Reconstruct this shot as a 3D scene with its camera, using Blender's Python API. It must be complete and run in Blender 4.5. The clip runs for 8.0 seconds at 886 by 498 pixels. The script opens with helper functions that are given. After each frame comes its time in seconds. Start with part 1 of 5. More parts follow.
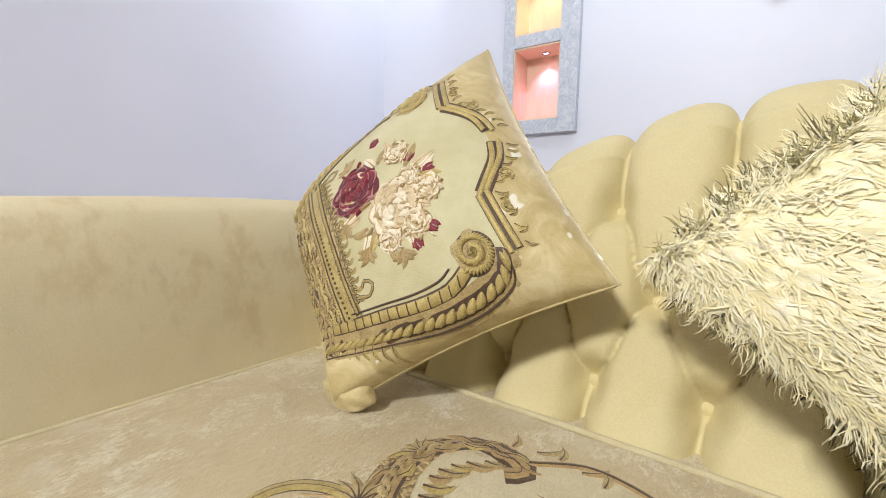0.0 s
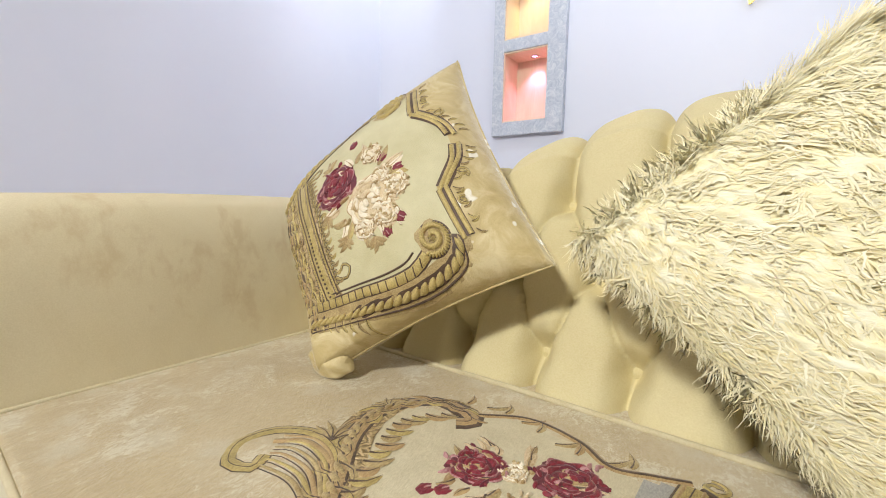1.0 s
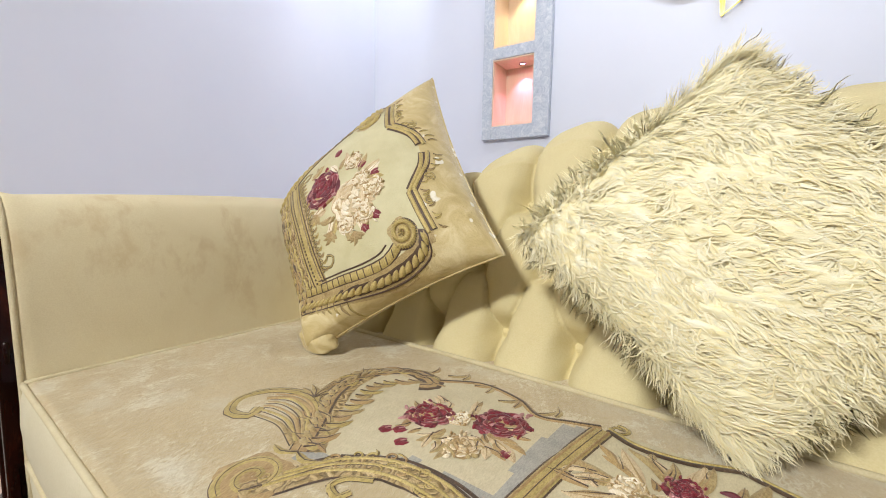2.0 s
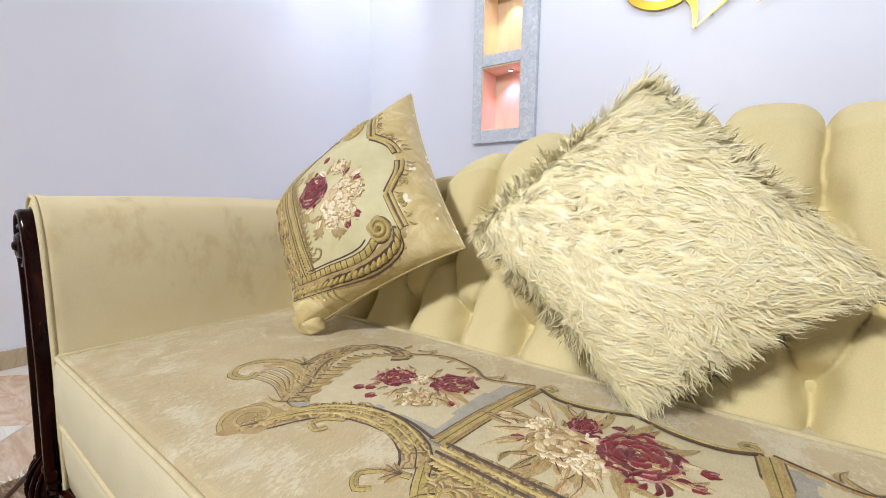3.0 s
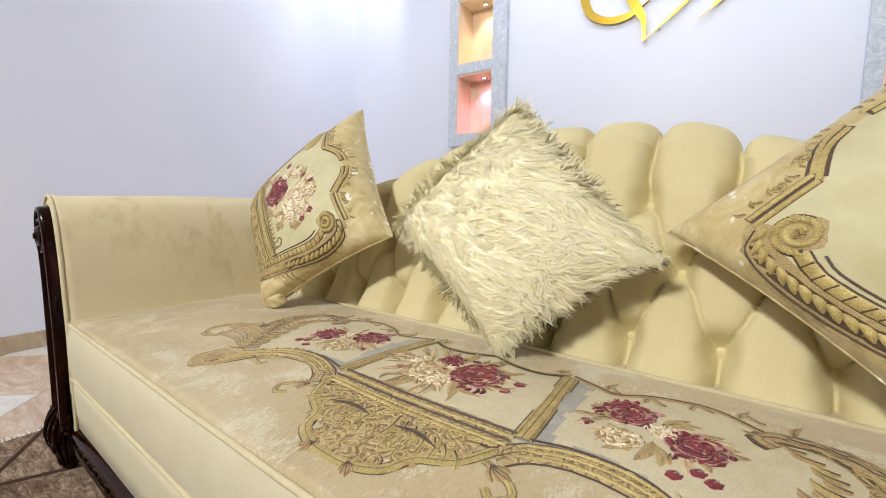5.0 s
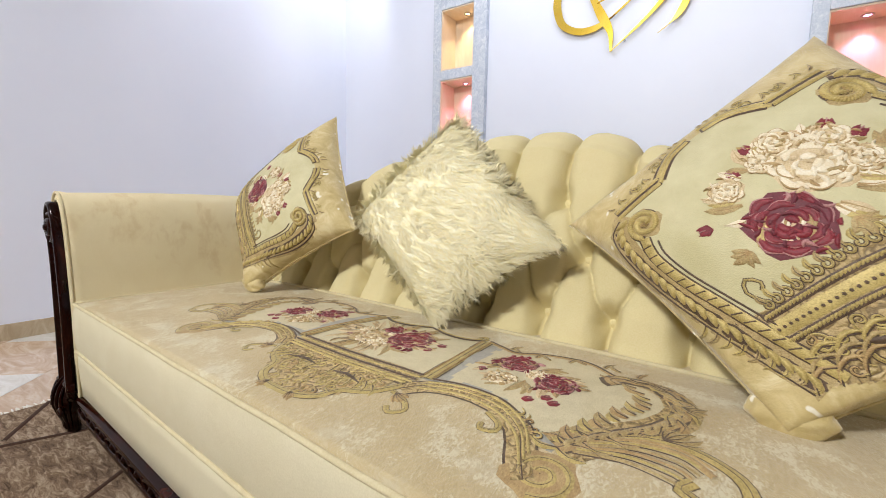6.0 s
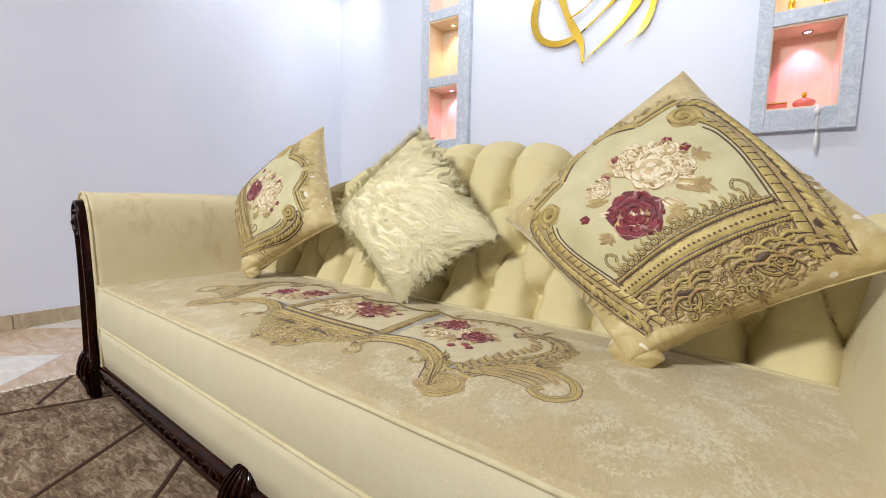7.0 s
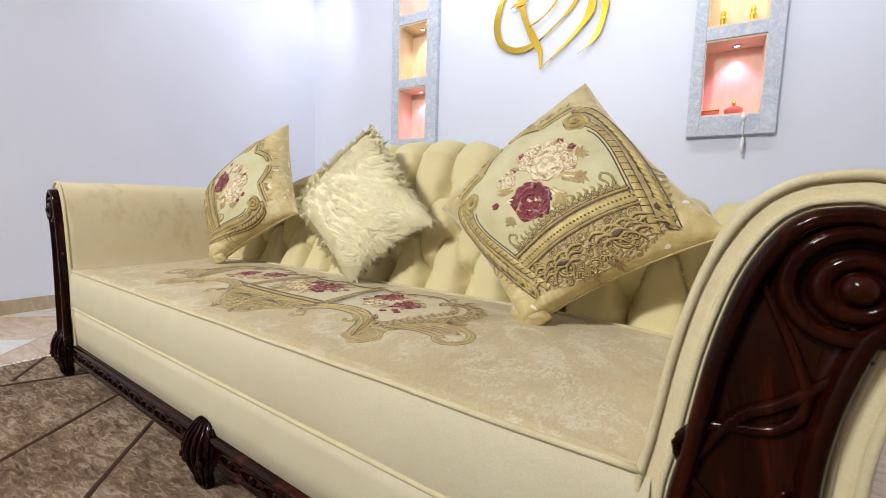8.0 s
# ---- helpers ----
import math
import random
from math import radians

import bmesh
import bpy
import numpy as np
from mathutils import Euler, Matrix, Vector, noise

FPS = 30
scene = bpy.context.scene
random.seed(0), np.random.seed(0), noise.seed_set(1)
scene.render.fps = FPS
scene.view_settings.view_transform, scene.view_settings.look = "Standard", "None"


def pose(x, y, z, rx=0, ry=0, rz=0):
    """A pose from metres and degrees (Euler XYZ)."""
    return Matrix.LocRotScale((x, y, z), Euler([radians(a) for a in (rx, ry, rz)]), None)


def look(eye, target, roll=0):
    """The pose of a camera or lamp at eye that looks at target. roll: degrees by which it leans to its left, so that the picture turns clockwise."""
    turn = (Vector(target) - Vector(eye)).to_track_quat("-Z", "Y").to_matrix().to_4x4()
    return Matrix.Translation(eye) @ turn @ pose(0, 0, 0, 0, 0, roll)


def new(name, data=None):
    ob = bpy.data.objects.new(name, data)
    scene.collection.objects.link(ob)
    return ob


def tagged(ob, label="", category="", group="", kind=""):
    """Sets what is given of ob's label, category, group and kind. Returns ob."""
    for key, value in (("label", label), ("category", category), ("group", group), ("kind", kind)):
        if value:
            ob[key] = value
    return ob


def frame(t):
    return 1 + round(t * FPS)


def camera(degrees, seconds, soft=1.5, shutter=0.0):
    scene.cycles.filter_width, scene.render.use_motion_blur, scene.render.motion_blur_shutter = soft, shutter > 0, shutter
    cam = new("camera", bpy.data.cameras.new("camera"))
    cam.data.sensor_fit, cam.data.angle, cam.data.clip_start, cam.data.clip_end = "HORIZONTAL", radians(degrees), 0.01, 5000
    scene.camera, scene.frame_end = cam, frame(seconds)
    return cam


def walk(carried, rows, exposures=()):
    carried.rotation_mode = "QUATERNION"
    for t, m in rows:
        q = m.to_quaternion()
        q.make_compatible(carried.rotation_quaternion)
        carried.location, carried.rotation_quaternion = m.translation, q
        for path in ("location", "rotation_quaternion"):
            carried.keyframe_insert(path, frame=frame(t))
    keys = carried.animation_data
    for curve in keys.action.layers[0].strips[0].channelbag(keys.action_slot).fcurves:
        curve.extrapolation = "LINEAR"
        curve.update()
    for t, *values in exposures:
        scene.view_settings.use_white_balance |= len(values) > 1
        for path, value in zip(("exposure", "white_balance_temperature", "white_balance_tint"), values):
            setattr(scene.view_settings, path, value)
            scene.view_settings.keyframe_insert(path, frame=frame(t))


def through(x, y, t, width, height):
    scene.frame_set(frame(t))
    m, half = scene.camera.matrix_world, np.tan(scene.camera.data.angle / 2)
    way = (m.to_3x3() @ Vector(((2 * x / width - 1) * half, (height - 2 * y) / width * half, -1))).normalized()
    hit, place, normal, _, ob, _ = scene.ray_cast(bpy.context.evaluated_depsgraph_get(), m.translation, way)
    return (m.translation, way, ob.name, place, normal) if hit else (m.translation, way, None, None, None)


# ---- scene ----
cam = camera(93.0, 8.0, soft=0.9, shutter=0.18)
PATH = [
    (0, (0.02, 0.11, 0.722), (-1.099, 1.754, 0.513), 1.2),
    (0.5, (0.064, 0.084, 0.717), (-1.053, 1.729, 0.505), 1.1),
    (1, (0.115, 0.064, 0.714), (-1.009, 1.705, 0.503), 1.0),
    (1.5, (0.164, 0.039, 0.71), (-0.961, 1.679, 0.502), 1.0),
    (2.8, (0.32, -0.056, 0.715), (-0.804, 1.587, 0.517), 0.9),
    (3, (0.341, -0.067, 0.712), (-0.784, 1.575, 0.512), 1.0),
    (3.5, (0.394, -0.092, 0.708), (-0.731, 1.55, 0.508), 1.0),
    (4, (0.452, -0.108, 0.711), (-0.674, 1.532, 0.51), 0.8),
    (4.5, (0.519, -0.126, 0.709), (-0.608, 1.514, 0.507), 0.6),
    (4.7, (0.548, -0.133, 0.71), (-0.579, 1.506, 0.507), 0.7),
    (5.8, (0.751, -0.197, 0.703), (-0.376, 1.443, 0.502), 1.2),
    (6, (0.787, -0.212, 0.703), (-0.335, 1.431, 0.5), 1.2),
    (6.5, (0.888, -0.26, 0.698), (-0.237, 1.381, 0.496), 1.3),
    (7, (0.993, -0.325, 0.695), (-0.131, 1.317, 0.496), 1.2),
    (7.5, (1.095, -0.37, 0.682), (-0.019, 1.279, 0.485), 1.5),
    (8, (1.177, -0.393, 0.67), (0.123, 1.296, 0.472), 1.7),
]
walk(cam, [(t, look(eye, target, roll)) for t, eye, target, roll in PATH])

# ---- light ----
world = bpy.data.worlds.new("room_world")
scene.world = world
world.use_nodes = True
world.node_tree.nodes["Background"].inputs[0].default_value = (0.80, 0.86, 1.0, 1)
world.node_tree.nodes["Background"].inputs[1].default_value = 0.3
scene.view_settings.exposure = 0.0


def area_lamp(name, place, target, sx, sy, watts, colour):
    data = bpy.data.lights.new(name, "AREA")
    data.shape, data.size, data.size_y, data.energy, data.color = "RECTANGLE", sx, sy, watts, colour
    ob = new(name, data)
    ob.matrix_world = look(place, target)
    return ob


def spot_lamp(name, place, target, watts, colour, cone, radius=0.02):
    data = bpy.data.lights.new(name, "SPOT")
    data.energy, data.color, data.spot_size, data.spot_blend, data.shadow_soft_size = watts, colour, radians(cone), 0.8, radius
    ob = new(name, data)
    ob.matrix_world = look(place, target)
    return ob


# added wash with no known fixture, brightens the back wall
area_lamp("ceiling_lamp_back", (0.6, 1.70, 2.90), (0.6, 2.545, 2.35), 3.2, 0.3, 34, (0.90, 0.94, 1.0))
area_lamp("ceiling_lamp_front", (-0.15, -2.6, 2.87), (0.2, 0.5, 0.6), 0.5, 0.35, 157, (1.0, 0.99, 0.935))
spot_lamp("ceiling_spot_wall", (-1.67, 1.50, 2.93), (-2.205, 1.50, 1.9), 30, (0.92, 0.94, 1.0), 80, 0.05)
spot_lamp("ceiling_spot_corner", (-1.60, 2.20, 2.93), (-2.205, 2.35, 2.0), 30, (0.92, 0.94, 1.0), 80, 0.05)

# ---- materials ----


class Nodes:
    """A small builder for node materials."""

    def __init__(self, name):
        self.m = bpy.data.materials.new(name)
        self.m.use_nodes = True
        self.t = self.m.node_tree
        self.b = self.t.nodes["Principled BSDF"]
        self.co = self.t.nodes.new("ShaderNodeTexCoord").outputs["Object"]

    def node(self, kind, **values):
        n = self.t.nodes.new(kind)
        for key, v in values.items():
            n.inputs[key].default_value = v
        return n

    def link(self, a, b):
        self.t.links.new(a, b)

    def set(self, **values):
        for key, v in values.items():
            self.b.inputs[key.replace("_", " ")].default_value = v
        return self

    def stretched(self, sx, sy, sz, turn=0.0):
        n = self.t.nodes.new("ShaderNodeMapping")
        n.inputs["Scale"].default_value = (sx, sy, sz)
        n.inputs["Rotation"].default_value = (0, 0, turn)
        self.link(self.co, n.inputs["Vector"])
        return n.outputs["Vector"]

    def noise(self, scale, detail=4.0, rough=0.55, distortion=0.0, co=None):
        n = self.node("ShaderNodeTexNoise", Scale=scale, Detail=detail, Roughness=rough, Distortion=distortion)
        self.link(co or self.co, n.inputs["Vector"])
        return n.outputs["Fac"]

    def cells(self, scale, co=None, feature="F1", out="Distance"):
        n = self.node("ShaderNodeTexVoronoi", Scale=scale)
        n.feature = feature
        self.link(co or self.co, n.inputs["Vector"])
        return n.outputs[out]

    def ramp(self, fac, *stops):
        n = self.t.nodes.new("ShaderNodeValToRGB")
        el = n.color_ramp.elements
        while len(el) < len(stops):
            el.new(0.5)
        for e, (p, c) in zip(el, stops):
            e.position = p
            e.color = (*c, 1) if not isinstance(c, float) else (c, c, c, 1)
        self.link(fac, n.inputs["Fac"])
        return n.outputs["Color"]

    def mix(self, fac, a, b, kind="MIX"):
        n = self.t.nodes.new("ShaderNodeMix")
        n.data_type, n.blend_type = "RGBA", kind
        for v, i in ((fac, 0), (a, 6), (b, 7)):
            if isinstance(v, (int, float)):
                n.inputs[i].default_value = v
            elif isinstance(v, tuple):
                n.inputs[i].default_value = (*v, 1)
            else:
                self.link(v, n.inputs[i])
        return n.outputs[2]

    def math(self, kind, a, b):
        n = self.t.nodes.new("ShaderNodeMath")
        n.operation = kind
        for v, i in ((a, 0), (b, 1)):
            if isinstance(v, (int, float)):
                n.inputs[i].default_value = v
            else:
                self.link(v, n.inputs[i])
        return n.outputs[0]

    def colour(self, c):
        if isinstance(c, tuple):
            self.b.inputs["Base Color"].default_value = (*c, 1)
        else:
            self.link(c, self.b.inputs["Base Color"])
        return self

    def rough(self, r):
        self.link(r, self.b.inputs["Roughness"])
        return self

    def bump(self, h, strength=0.3, distance=0.002):
        n = self.node("ShaderNodeBump", Strength=strength, Distance=distance)
        self.link(h, n.inputs["Height"])
        self.link(n.outputs["Normal"], self.b.inputs["Normal"])
        return self


def velvet(name, light, deep, sheen=0.22, nap=6.0):
    n = Nodes(name)
    broad = n.noise(nap, 5, 0.6, 0.6)
    fine = n.noise(420, 2)
    c = n.ramp(broad, (0.30, deep), (0.62, light))
    c = n.mix(0.09, c, n.ramp(fine, (0.3, tuple(0.6 * v for v in light)), (0.7, (1.0, 0.97, 0.85))), "MIX")
    n.colour(c).set(Roughness=0.85, Sheen_Weight=sheen, Sheen_Roughness=0.4, Specular_IOR_Level=0.2)
    n.b.inputs["Sheen Tint"].default_value = (1.0, 0.93, 0.78, 1)
    return n.bump(n.math("ADD", fine, n.math("MULTIPLY", broad, 3.0)), 0.25, 0.0012)


def make_plain_velvet():
    return velvet("cream_velvet", (0.70, 0.615, 0.35), (0.66, 0.565, 0.305), 0.12).m


def make_pale_velvet():
    return velvet("pale_cream_velvet", (0.64, 0.585, 0.42), (0.60, 0.54, 0.37), 0.12).m


def make_arm_velvet():
    n = velvet("cream_velvet_marked", (0.73, 0.645, 0.42), (0.685, 0.59, 0.365), 0.12)
    base = n.b.inputs["Base Color"].links[0].from_socket
    mask = n.math("MULTIPLY", n.noise(26, 5, 0.6, 0.2, n.stretched(1, 1, 0.6)), n.noise(4.2, 2))
    n.colour(n.mix(n.ramp(mask, (0.30, 0.0), (0.40, 0.6)), base, (0.60, 0.48, 0.28)))
    return n.m


def make_damask():
    n = Nodes("damask_velvet")
    patch = n.noise(4, 3, 0.5, 0.6)
    brush = n.noise(85, 6, 0.75, 2.0, n.stretched(1.0, 0.45, 1, 0.7))
    glint = n.noise(190, 4, 0.75, 1.2, n.stretched(1, 0.5, 1, 0.9))
    flower = n.math("ADD", n.cells(10.5, n.stretched(1, 1.25, 1, 0.4)), n.math("MULTIPLY", n.noise(48, 4, 0.7, 0.8), 0.85))
    pile = n.ramp(n.math("ADD", n.math("MULTIPLY", brush, 0.5), n.math("MULTIPLY", patch, 0.5)), (0.36, (0.53, 0.42, 0.235)), (0.50, (0.605, 0.495, 0.295)), (0.64, (0.65, 0.545, 0.345)))
    c = n.mix(n.ramp(flower, (0.58, 0.6), (0.80, 0.0)), pile, (0.665, 0.60, 0.44))
    # highlights on the crushed pile, painted into the colour as pale streaks
    c = n.mix(n.ramp(n.math("MULTIPLY", glint, n.noise(11, 3, 0.6, 0.8)), (0.265, 0.0), (0.335, 0.85)), c, (0.76, 0.70, 0.53))
    n.colour(c).set(Sheen_Weight=0.3, Sheen_Roughness=0.35, Specular_IOR_Level=0.35)
    n.rough(n.ramp(brush, (0.35, 0.7), (0.65, 0.42)))
    return n.bump(n.math("ADD", brush, n.math("MULTIPLY", glint, 1.1)), 0.75, 0.0026).m


def make_panel_cloth():
    n = Nodes("ivory_brocade")
    weave = n.noise(500, 2, 0.6)
    broad = n.noise(14, 4, 0.6)
    sparkle = n.cells(700, out="Distance")
    c = n.ramp(broad, (0.3, (0.53, 0.485, 0.27)), (0.7, (0.66, 0.62, 0.40)))
    c = n.mix(n.ramp(weave, (0.55, 0.0), (0.75, 0.5)), c, (0.68, 0.60, 0.34))
    n.colour(c).set(Roughness=0.55, Sheen_Weight=0.25)
    n.rough(n.ramp(sparkle, (0.1, 0.25), (0.35, 0.7)))
    return n.bump(n.math("ADD", weave, sparkle), 0.4, 0.0012).m


def make_plush():
    n = Nodes("beige_plush")
    broad = n.noise(18, 5, 0.65, 1.0)
    fine = n.noise(330, 3, 0.6)
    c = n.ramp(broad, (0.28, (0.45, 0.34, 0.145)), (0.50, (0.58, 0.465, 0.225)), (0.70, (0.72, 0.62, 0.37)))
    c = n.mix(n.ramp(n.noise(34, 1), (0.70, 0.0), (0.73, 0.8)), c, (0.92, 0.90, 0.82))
    n.colour(c).set(Roughness=0.6, Sheen_Weight=0.7, Sheen_Roughness=0.3)
    return n.bump(n.math("ADD", fine, n.math("MULTIPLY", broad, 2.0)), 0.5, 0.002).m


def thread(name, a, b, metal=0.0, rough=0.5):
    n = Nodes(name)
    stitch = n.noise(620, 2, 0.6, 0.0, n.stretched(1, 0.35, 1, 0.7))
    c = n.ramp(n.math("ADD", n.math("MULTIPLY", stitch, 0.6), n.math("MULTIPLY", n.noise(45, 3), 0.4)), (0.36, a), (0.62, b))
    n.colour(c).set(Roughness=rough, Metallic=metal, Sheen_Weight=0.2)
    return n.bump(stitch, 0.6, 0.0012).m


def make_mahogany():
    n = Nodes("lacquered_mahogany")
    grain = n.noise(9, 6, 0.65, 1.5, n.stretched(1, 1, 0.3))
    c = n.ramp(grain, (0.34, (0.005, 0.0009, 0.0005)), (0.54, (0.014, 0.0024, 0.0012)), (0.76, (0.07, 0.014, 0.005)))
    n.colour(c).set(Roughness=0.12, Specular_IOR_Level=0.16)
    return n.bump(n.noise(70, 3), 0.08, 0.001).m


def make_gold():
    n = Nodes("mirror_gold")
    n.colour(n.ramp(n.noise(5, 3), (0.35, (0.83, 0.55, 0.06)), (0.7, (0.90, 0.66, 0.14)))).set(Roughness=0.24, Metallic=1.0)
    return n.m


def make_wall_paint():
    n = Nodes("lavender_white_paint")
    n.colour(n.ramp(n.noise(1.4, 4, 0.6), (0.3, (0.725, 0.76, 0.88)), (0.7, (0.755, 0.79, 0.90)))).set(Roughness=0.42, Specular_IOR_Level=0.35)
    return n.bump(n.noise(90, 4, 0.6), 0.06, 0.002).m


def make_frame_stone():
    n = Nodes("grey_marbled_plaster")
    v = n.noise(26, 7, 0.7, 1.6)
    c = n.ramp(v, (0.32, (0.42, 0.48, 0.59)), (0.5, (0.55, 0.60, 0.69)), (0.68, (0.72, 0.75, 0.81)))
    n.colour(c).set(Roughness=0.5)
    return n.bump(n.noise(60, 5), 0.25, 0.003).m


def make_niche_lining():
    n = Nodes("sand_wood_lining")
    g = n.noise(9, 5, 0.6, 1.0, n.stretched(3, 1, 0.5))
    n.colour(n.ramp(g, (0.3, (0.76, 0.61, 0.46)), (0.7, (0.83, 0.70, 0.56)))).set(Roughness=0.5)
    return n.m


def make_marble(name, a, b, c):
    n = Nodes(name)
    info = n.t.nodes.new("ShaderNodeObjectInfo")
    vein = n.noise(5.0, 8, 0.62, 2.2, n.stretched(1, 2.4, 1, 0.6))
    tone = n.ramp(vein, (0.30, a), (0.52, b), (0.70, c))
    shade = n.ramp(info.outputs["Random"], (0.0, (0.86, 0.86, 0.86)), (1.0, (1.0, 1.0, 1.0)))
    n.colour(n.mix(1.0, tone, shade, "MULTIPLY")).set(Roughness=0.16)
    return n.m


def make_rug_pile():
    n = Nodes("mottled_brown_pile")
    streak = n.noise(38, 7, 0.75, 1.0, n.stretched(0.5, 1.6, 1, 0.25))
    broad = n.noise(5, 4, 0.6)
    v = n.math("ADD", n.math("MULTIPLY", streak, 0.75), n.math("MULTIPLY", broad, 0.25))
    c = n.ramp(v, (0.38, (0.085, 0.05, 0.03)), (0.50, (0.25, 0.165, 0.105)), (0.62, (0.55, 0.43, 0.31)))
    n.colour(c).set(Roughness=0.95, Sheen_Weight=0.05, Specular_IOR_Level=0.1)
    return n.bump(n.math("ADD", n.noise(300, 3, 0.7), streak), 0.9, 0.006).m


def simple(name, a, b, scale, rough, bump=0.1, metal=0.0):
    n = Nodes(name)
    v = n.noise(scale, 5, 0.6)
    n.colour(n.ramp(v, (0.3, a), (0.7, b))).set(Roughness=rough, Metallic=metal)
    return n.bump(v, bump, 0.002).m


def glow(name, colour, strength):
    n = Nodes(name)
    n.colour(colour).set(Emission_Color=(*colour, 1), Emission_Strength=strength)
    return n.m


def soft_fibre(n, c, through):
    """Lets part of the light pass through the fibres."""
    glass = n.t.nodes.new("ShaderNodeBsdfTranslucent")
    n.link(c, glass.inputs["Color"])
    mix = n.t.nodes.new("ShaderNodeMixShader")
    mix.inputs[0].default_value = through
    n.link(n.b.outputs[0], mix.inputs[1])
    n.link(glass.outputs[0], mix.inputs[2])
    n.link(mix.outputs[0], n.t.nodes["Material Output"].inputs["Surface"])
    return n.m


def make_fur():
    n = Nodes("ivory_fur")
    info = n.t.nodes.new("ShaderNodeNewGeometry")
    c = n.ramp(info.outputs["Random Per Island"], (0.0, (0.92, 0.82, 0.49)), (0.4, (0.96, 0.885, 0.61)), (1.0, (0.98, 0.94, 0.74)))
    n.colour(c).set(Roughness=0.55, Specular_IOR_Level=0.3)
    return soft_fibre(n, c, 0.04)


def make_hide():
    n = Nodes("ivory_fleece")
    lock = n.noise(60, 4, 0.65, 0.9, n.stretched(0.28, 1, 1.3, 0.0))
    hair = n.noise(330, 3, 0.7, 0.8, n.stretched(0.18, 1, 1.0, 0.0))
    # hollows between locks are coloured yellower to warm the shade there
    c = n.ramp(lock, (0.32, (0.94, 0.85, 0.50)), (0.48, (0.96, 0.90, 0.62)), (0.62, (0.97, 0.94, 0.74)))
    n.colour(c).set(Roughness=0.6, Sheen_Weight=0.1, Specular_IOR_Level=0.3)
    return n.bump(n.math("ADD", lock, n.math("MULTIPLY", hair, 0.5)), 0.35, 0.006).m


def make_scroll_cloth():
    """Closely worked gold thread with umber scroll lines."""
    n = Nodes("gold_scroll_needlework")
    wave = n.node("ShaderNodeTexWave", Scale=20.0, Distortion=14.0, Detail=2.0)
    wave.inputs["Detail Scale"].default_value = 2.2
    n.link(n.co, wave.inputs["Vector"])
    ring = wave.outputs["Fac"]
    stitch = n.noise(560, 2, 0.6)
    gold = n.ramp(n.math("ADD", n.math("MULTIPLY", stitch, 0.5), n.math("MULTIPLY", n.noise(40, 3), 0.5)), (0.36, (0.43, 0.31, 0.14)), (0.64, (0.63, 0.49, 0.27)))
    c = n.mix(n.ramp(ring, (0.06, 0.6), (0.20, 0.0)), gold, (0.09, 0.055, 0.03))
    n.colour(c).set(Roughness=0.5, Metallic=0.08)
    return n.bump(n.math("ADD", n.math("MULTIPLY", ring, 2.0), stitch), 0.6, 0.003).m


CREAM, PALE_CREAM, ARM_CREAM, DAMASK, BROCADE, PLUSH = make_plain_velvet(), make_pale_velvet(), make_arm_velvet(), make_damask(), make_panel_cloth(), make_plush()
PIPING = velvet("cream_piping", (0.628, 0.55, 0.353), (0.559, 0.477, 0.288), 0.2, 30).m
GOLD_THREAD = thread("gold_thread", (0.34, 0.25, 0.075), (0.61, 0.485, 0.19), 0.15, 0.42)
TAN_THREAD = thread("tan_thread", (0.32, 0.20, 0.08), (0.54, 0.385, 0.18), 0.1, 0.5)
DARK_THREAD = thread("umber_thread", (0.045, 0.026, 0.016), (0.12, 0.07, 0.04))
IVORY_THREAD = thread("ivory_thread", (0.74, 0.62, 0.42), (0.90, 0.84, 0.70))
PEACH_THREAD = thread("peach_thread", (0.50, 0.36, 0.19), (0.76, 0.63, 0.41))
CRIMSON_THREAD = thread("crimson_thread", (0.12, 0.005, 0.015), (0.27, 0.017, 0.034))
WINE_THREAD = thread("wine_thread", (0.085, 0.006, 0.016), (0.17, 0.012, 0.03))
PINK_THREAD = thread("pink_thread", (0.30, 0.09, 0.10), (0.56, 0.32, 0.31))
LEAF_THREAD = thread("olive_gold_thread", (0.27, 0.18, 0.065), (0.54, 0.42, 0.20))
SILVER_CLOTH = thread("silver_grey_cloth", (0.295, 0.291, 0.271), (0.459, 0.447, 0.402))
IVORY_CLOTH = thread("ivory_satin", (0.56, 0.495, 0.315), (0.68, 0.61, 0.42))
THREADS = [GOLD_THREAD, TAN_THREAD, DARK_THREAD, IVORY_THREAD, PEACH_THREAD, CRIMSON_THREAD, WINE_THREAD, PINK_THREAD, LEAF_THREAD]
GO, TA, DA, IV, PE, CR, WI, PI, LE = range(9)
WOOD, GOLD, PAINT, STONE, LINING = make_mahogany(), make_gold(), make_wall_paint(), make_frame_stone(), make_niche_lining()
BEIGE_MARBLE = make_marble("beige_marble", (0.50, 0.34, 0.22), (0.66, 0.50, 0.37), (0.76, 0.64, 0.52))
WHITE_MARBLE = make_marble("white_marble", (0.62, 0.58, 0.52), (0.76, 0.74, 0.70), (0.82, 0.80, 0.78))
SKIRTING = make_marble("tan_skirting_tile", (0.44, 0.34, 0.22), (0.56, 0.45, 0.31), (0.66, 0.56, 0.42))
GROUT = simple("grout", (0.42, 0.38, 0.33), (0.52, 0.48, 0.43), 60, 0.9)
PILE, INLAY = make_rug_pile(), simple("dark_brown_pile", (0.035, 0.016, 0.009), (0.07, 0.03, 0.016), 200, 0.95, 0.6)
FRINGE = simple("ivory_fringe", (0.66, 0.62, 0.55), (0.82, 0.79, 0.72), 140, 0.9, 0.8)
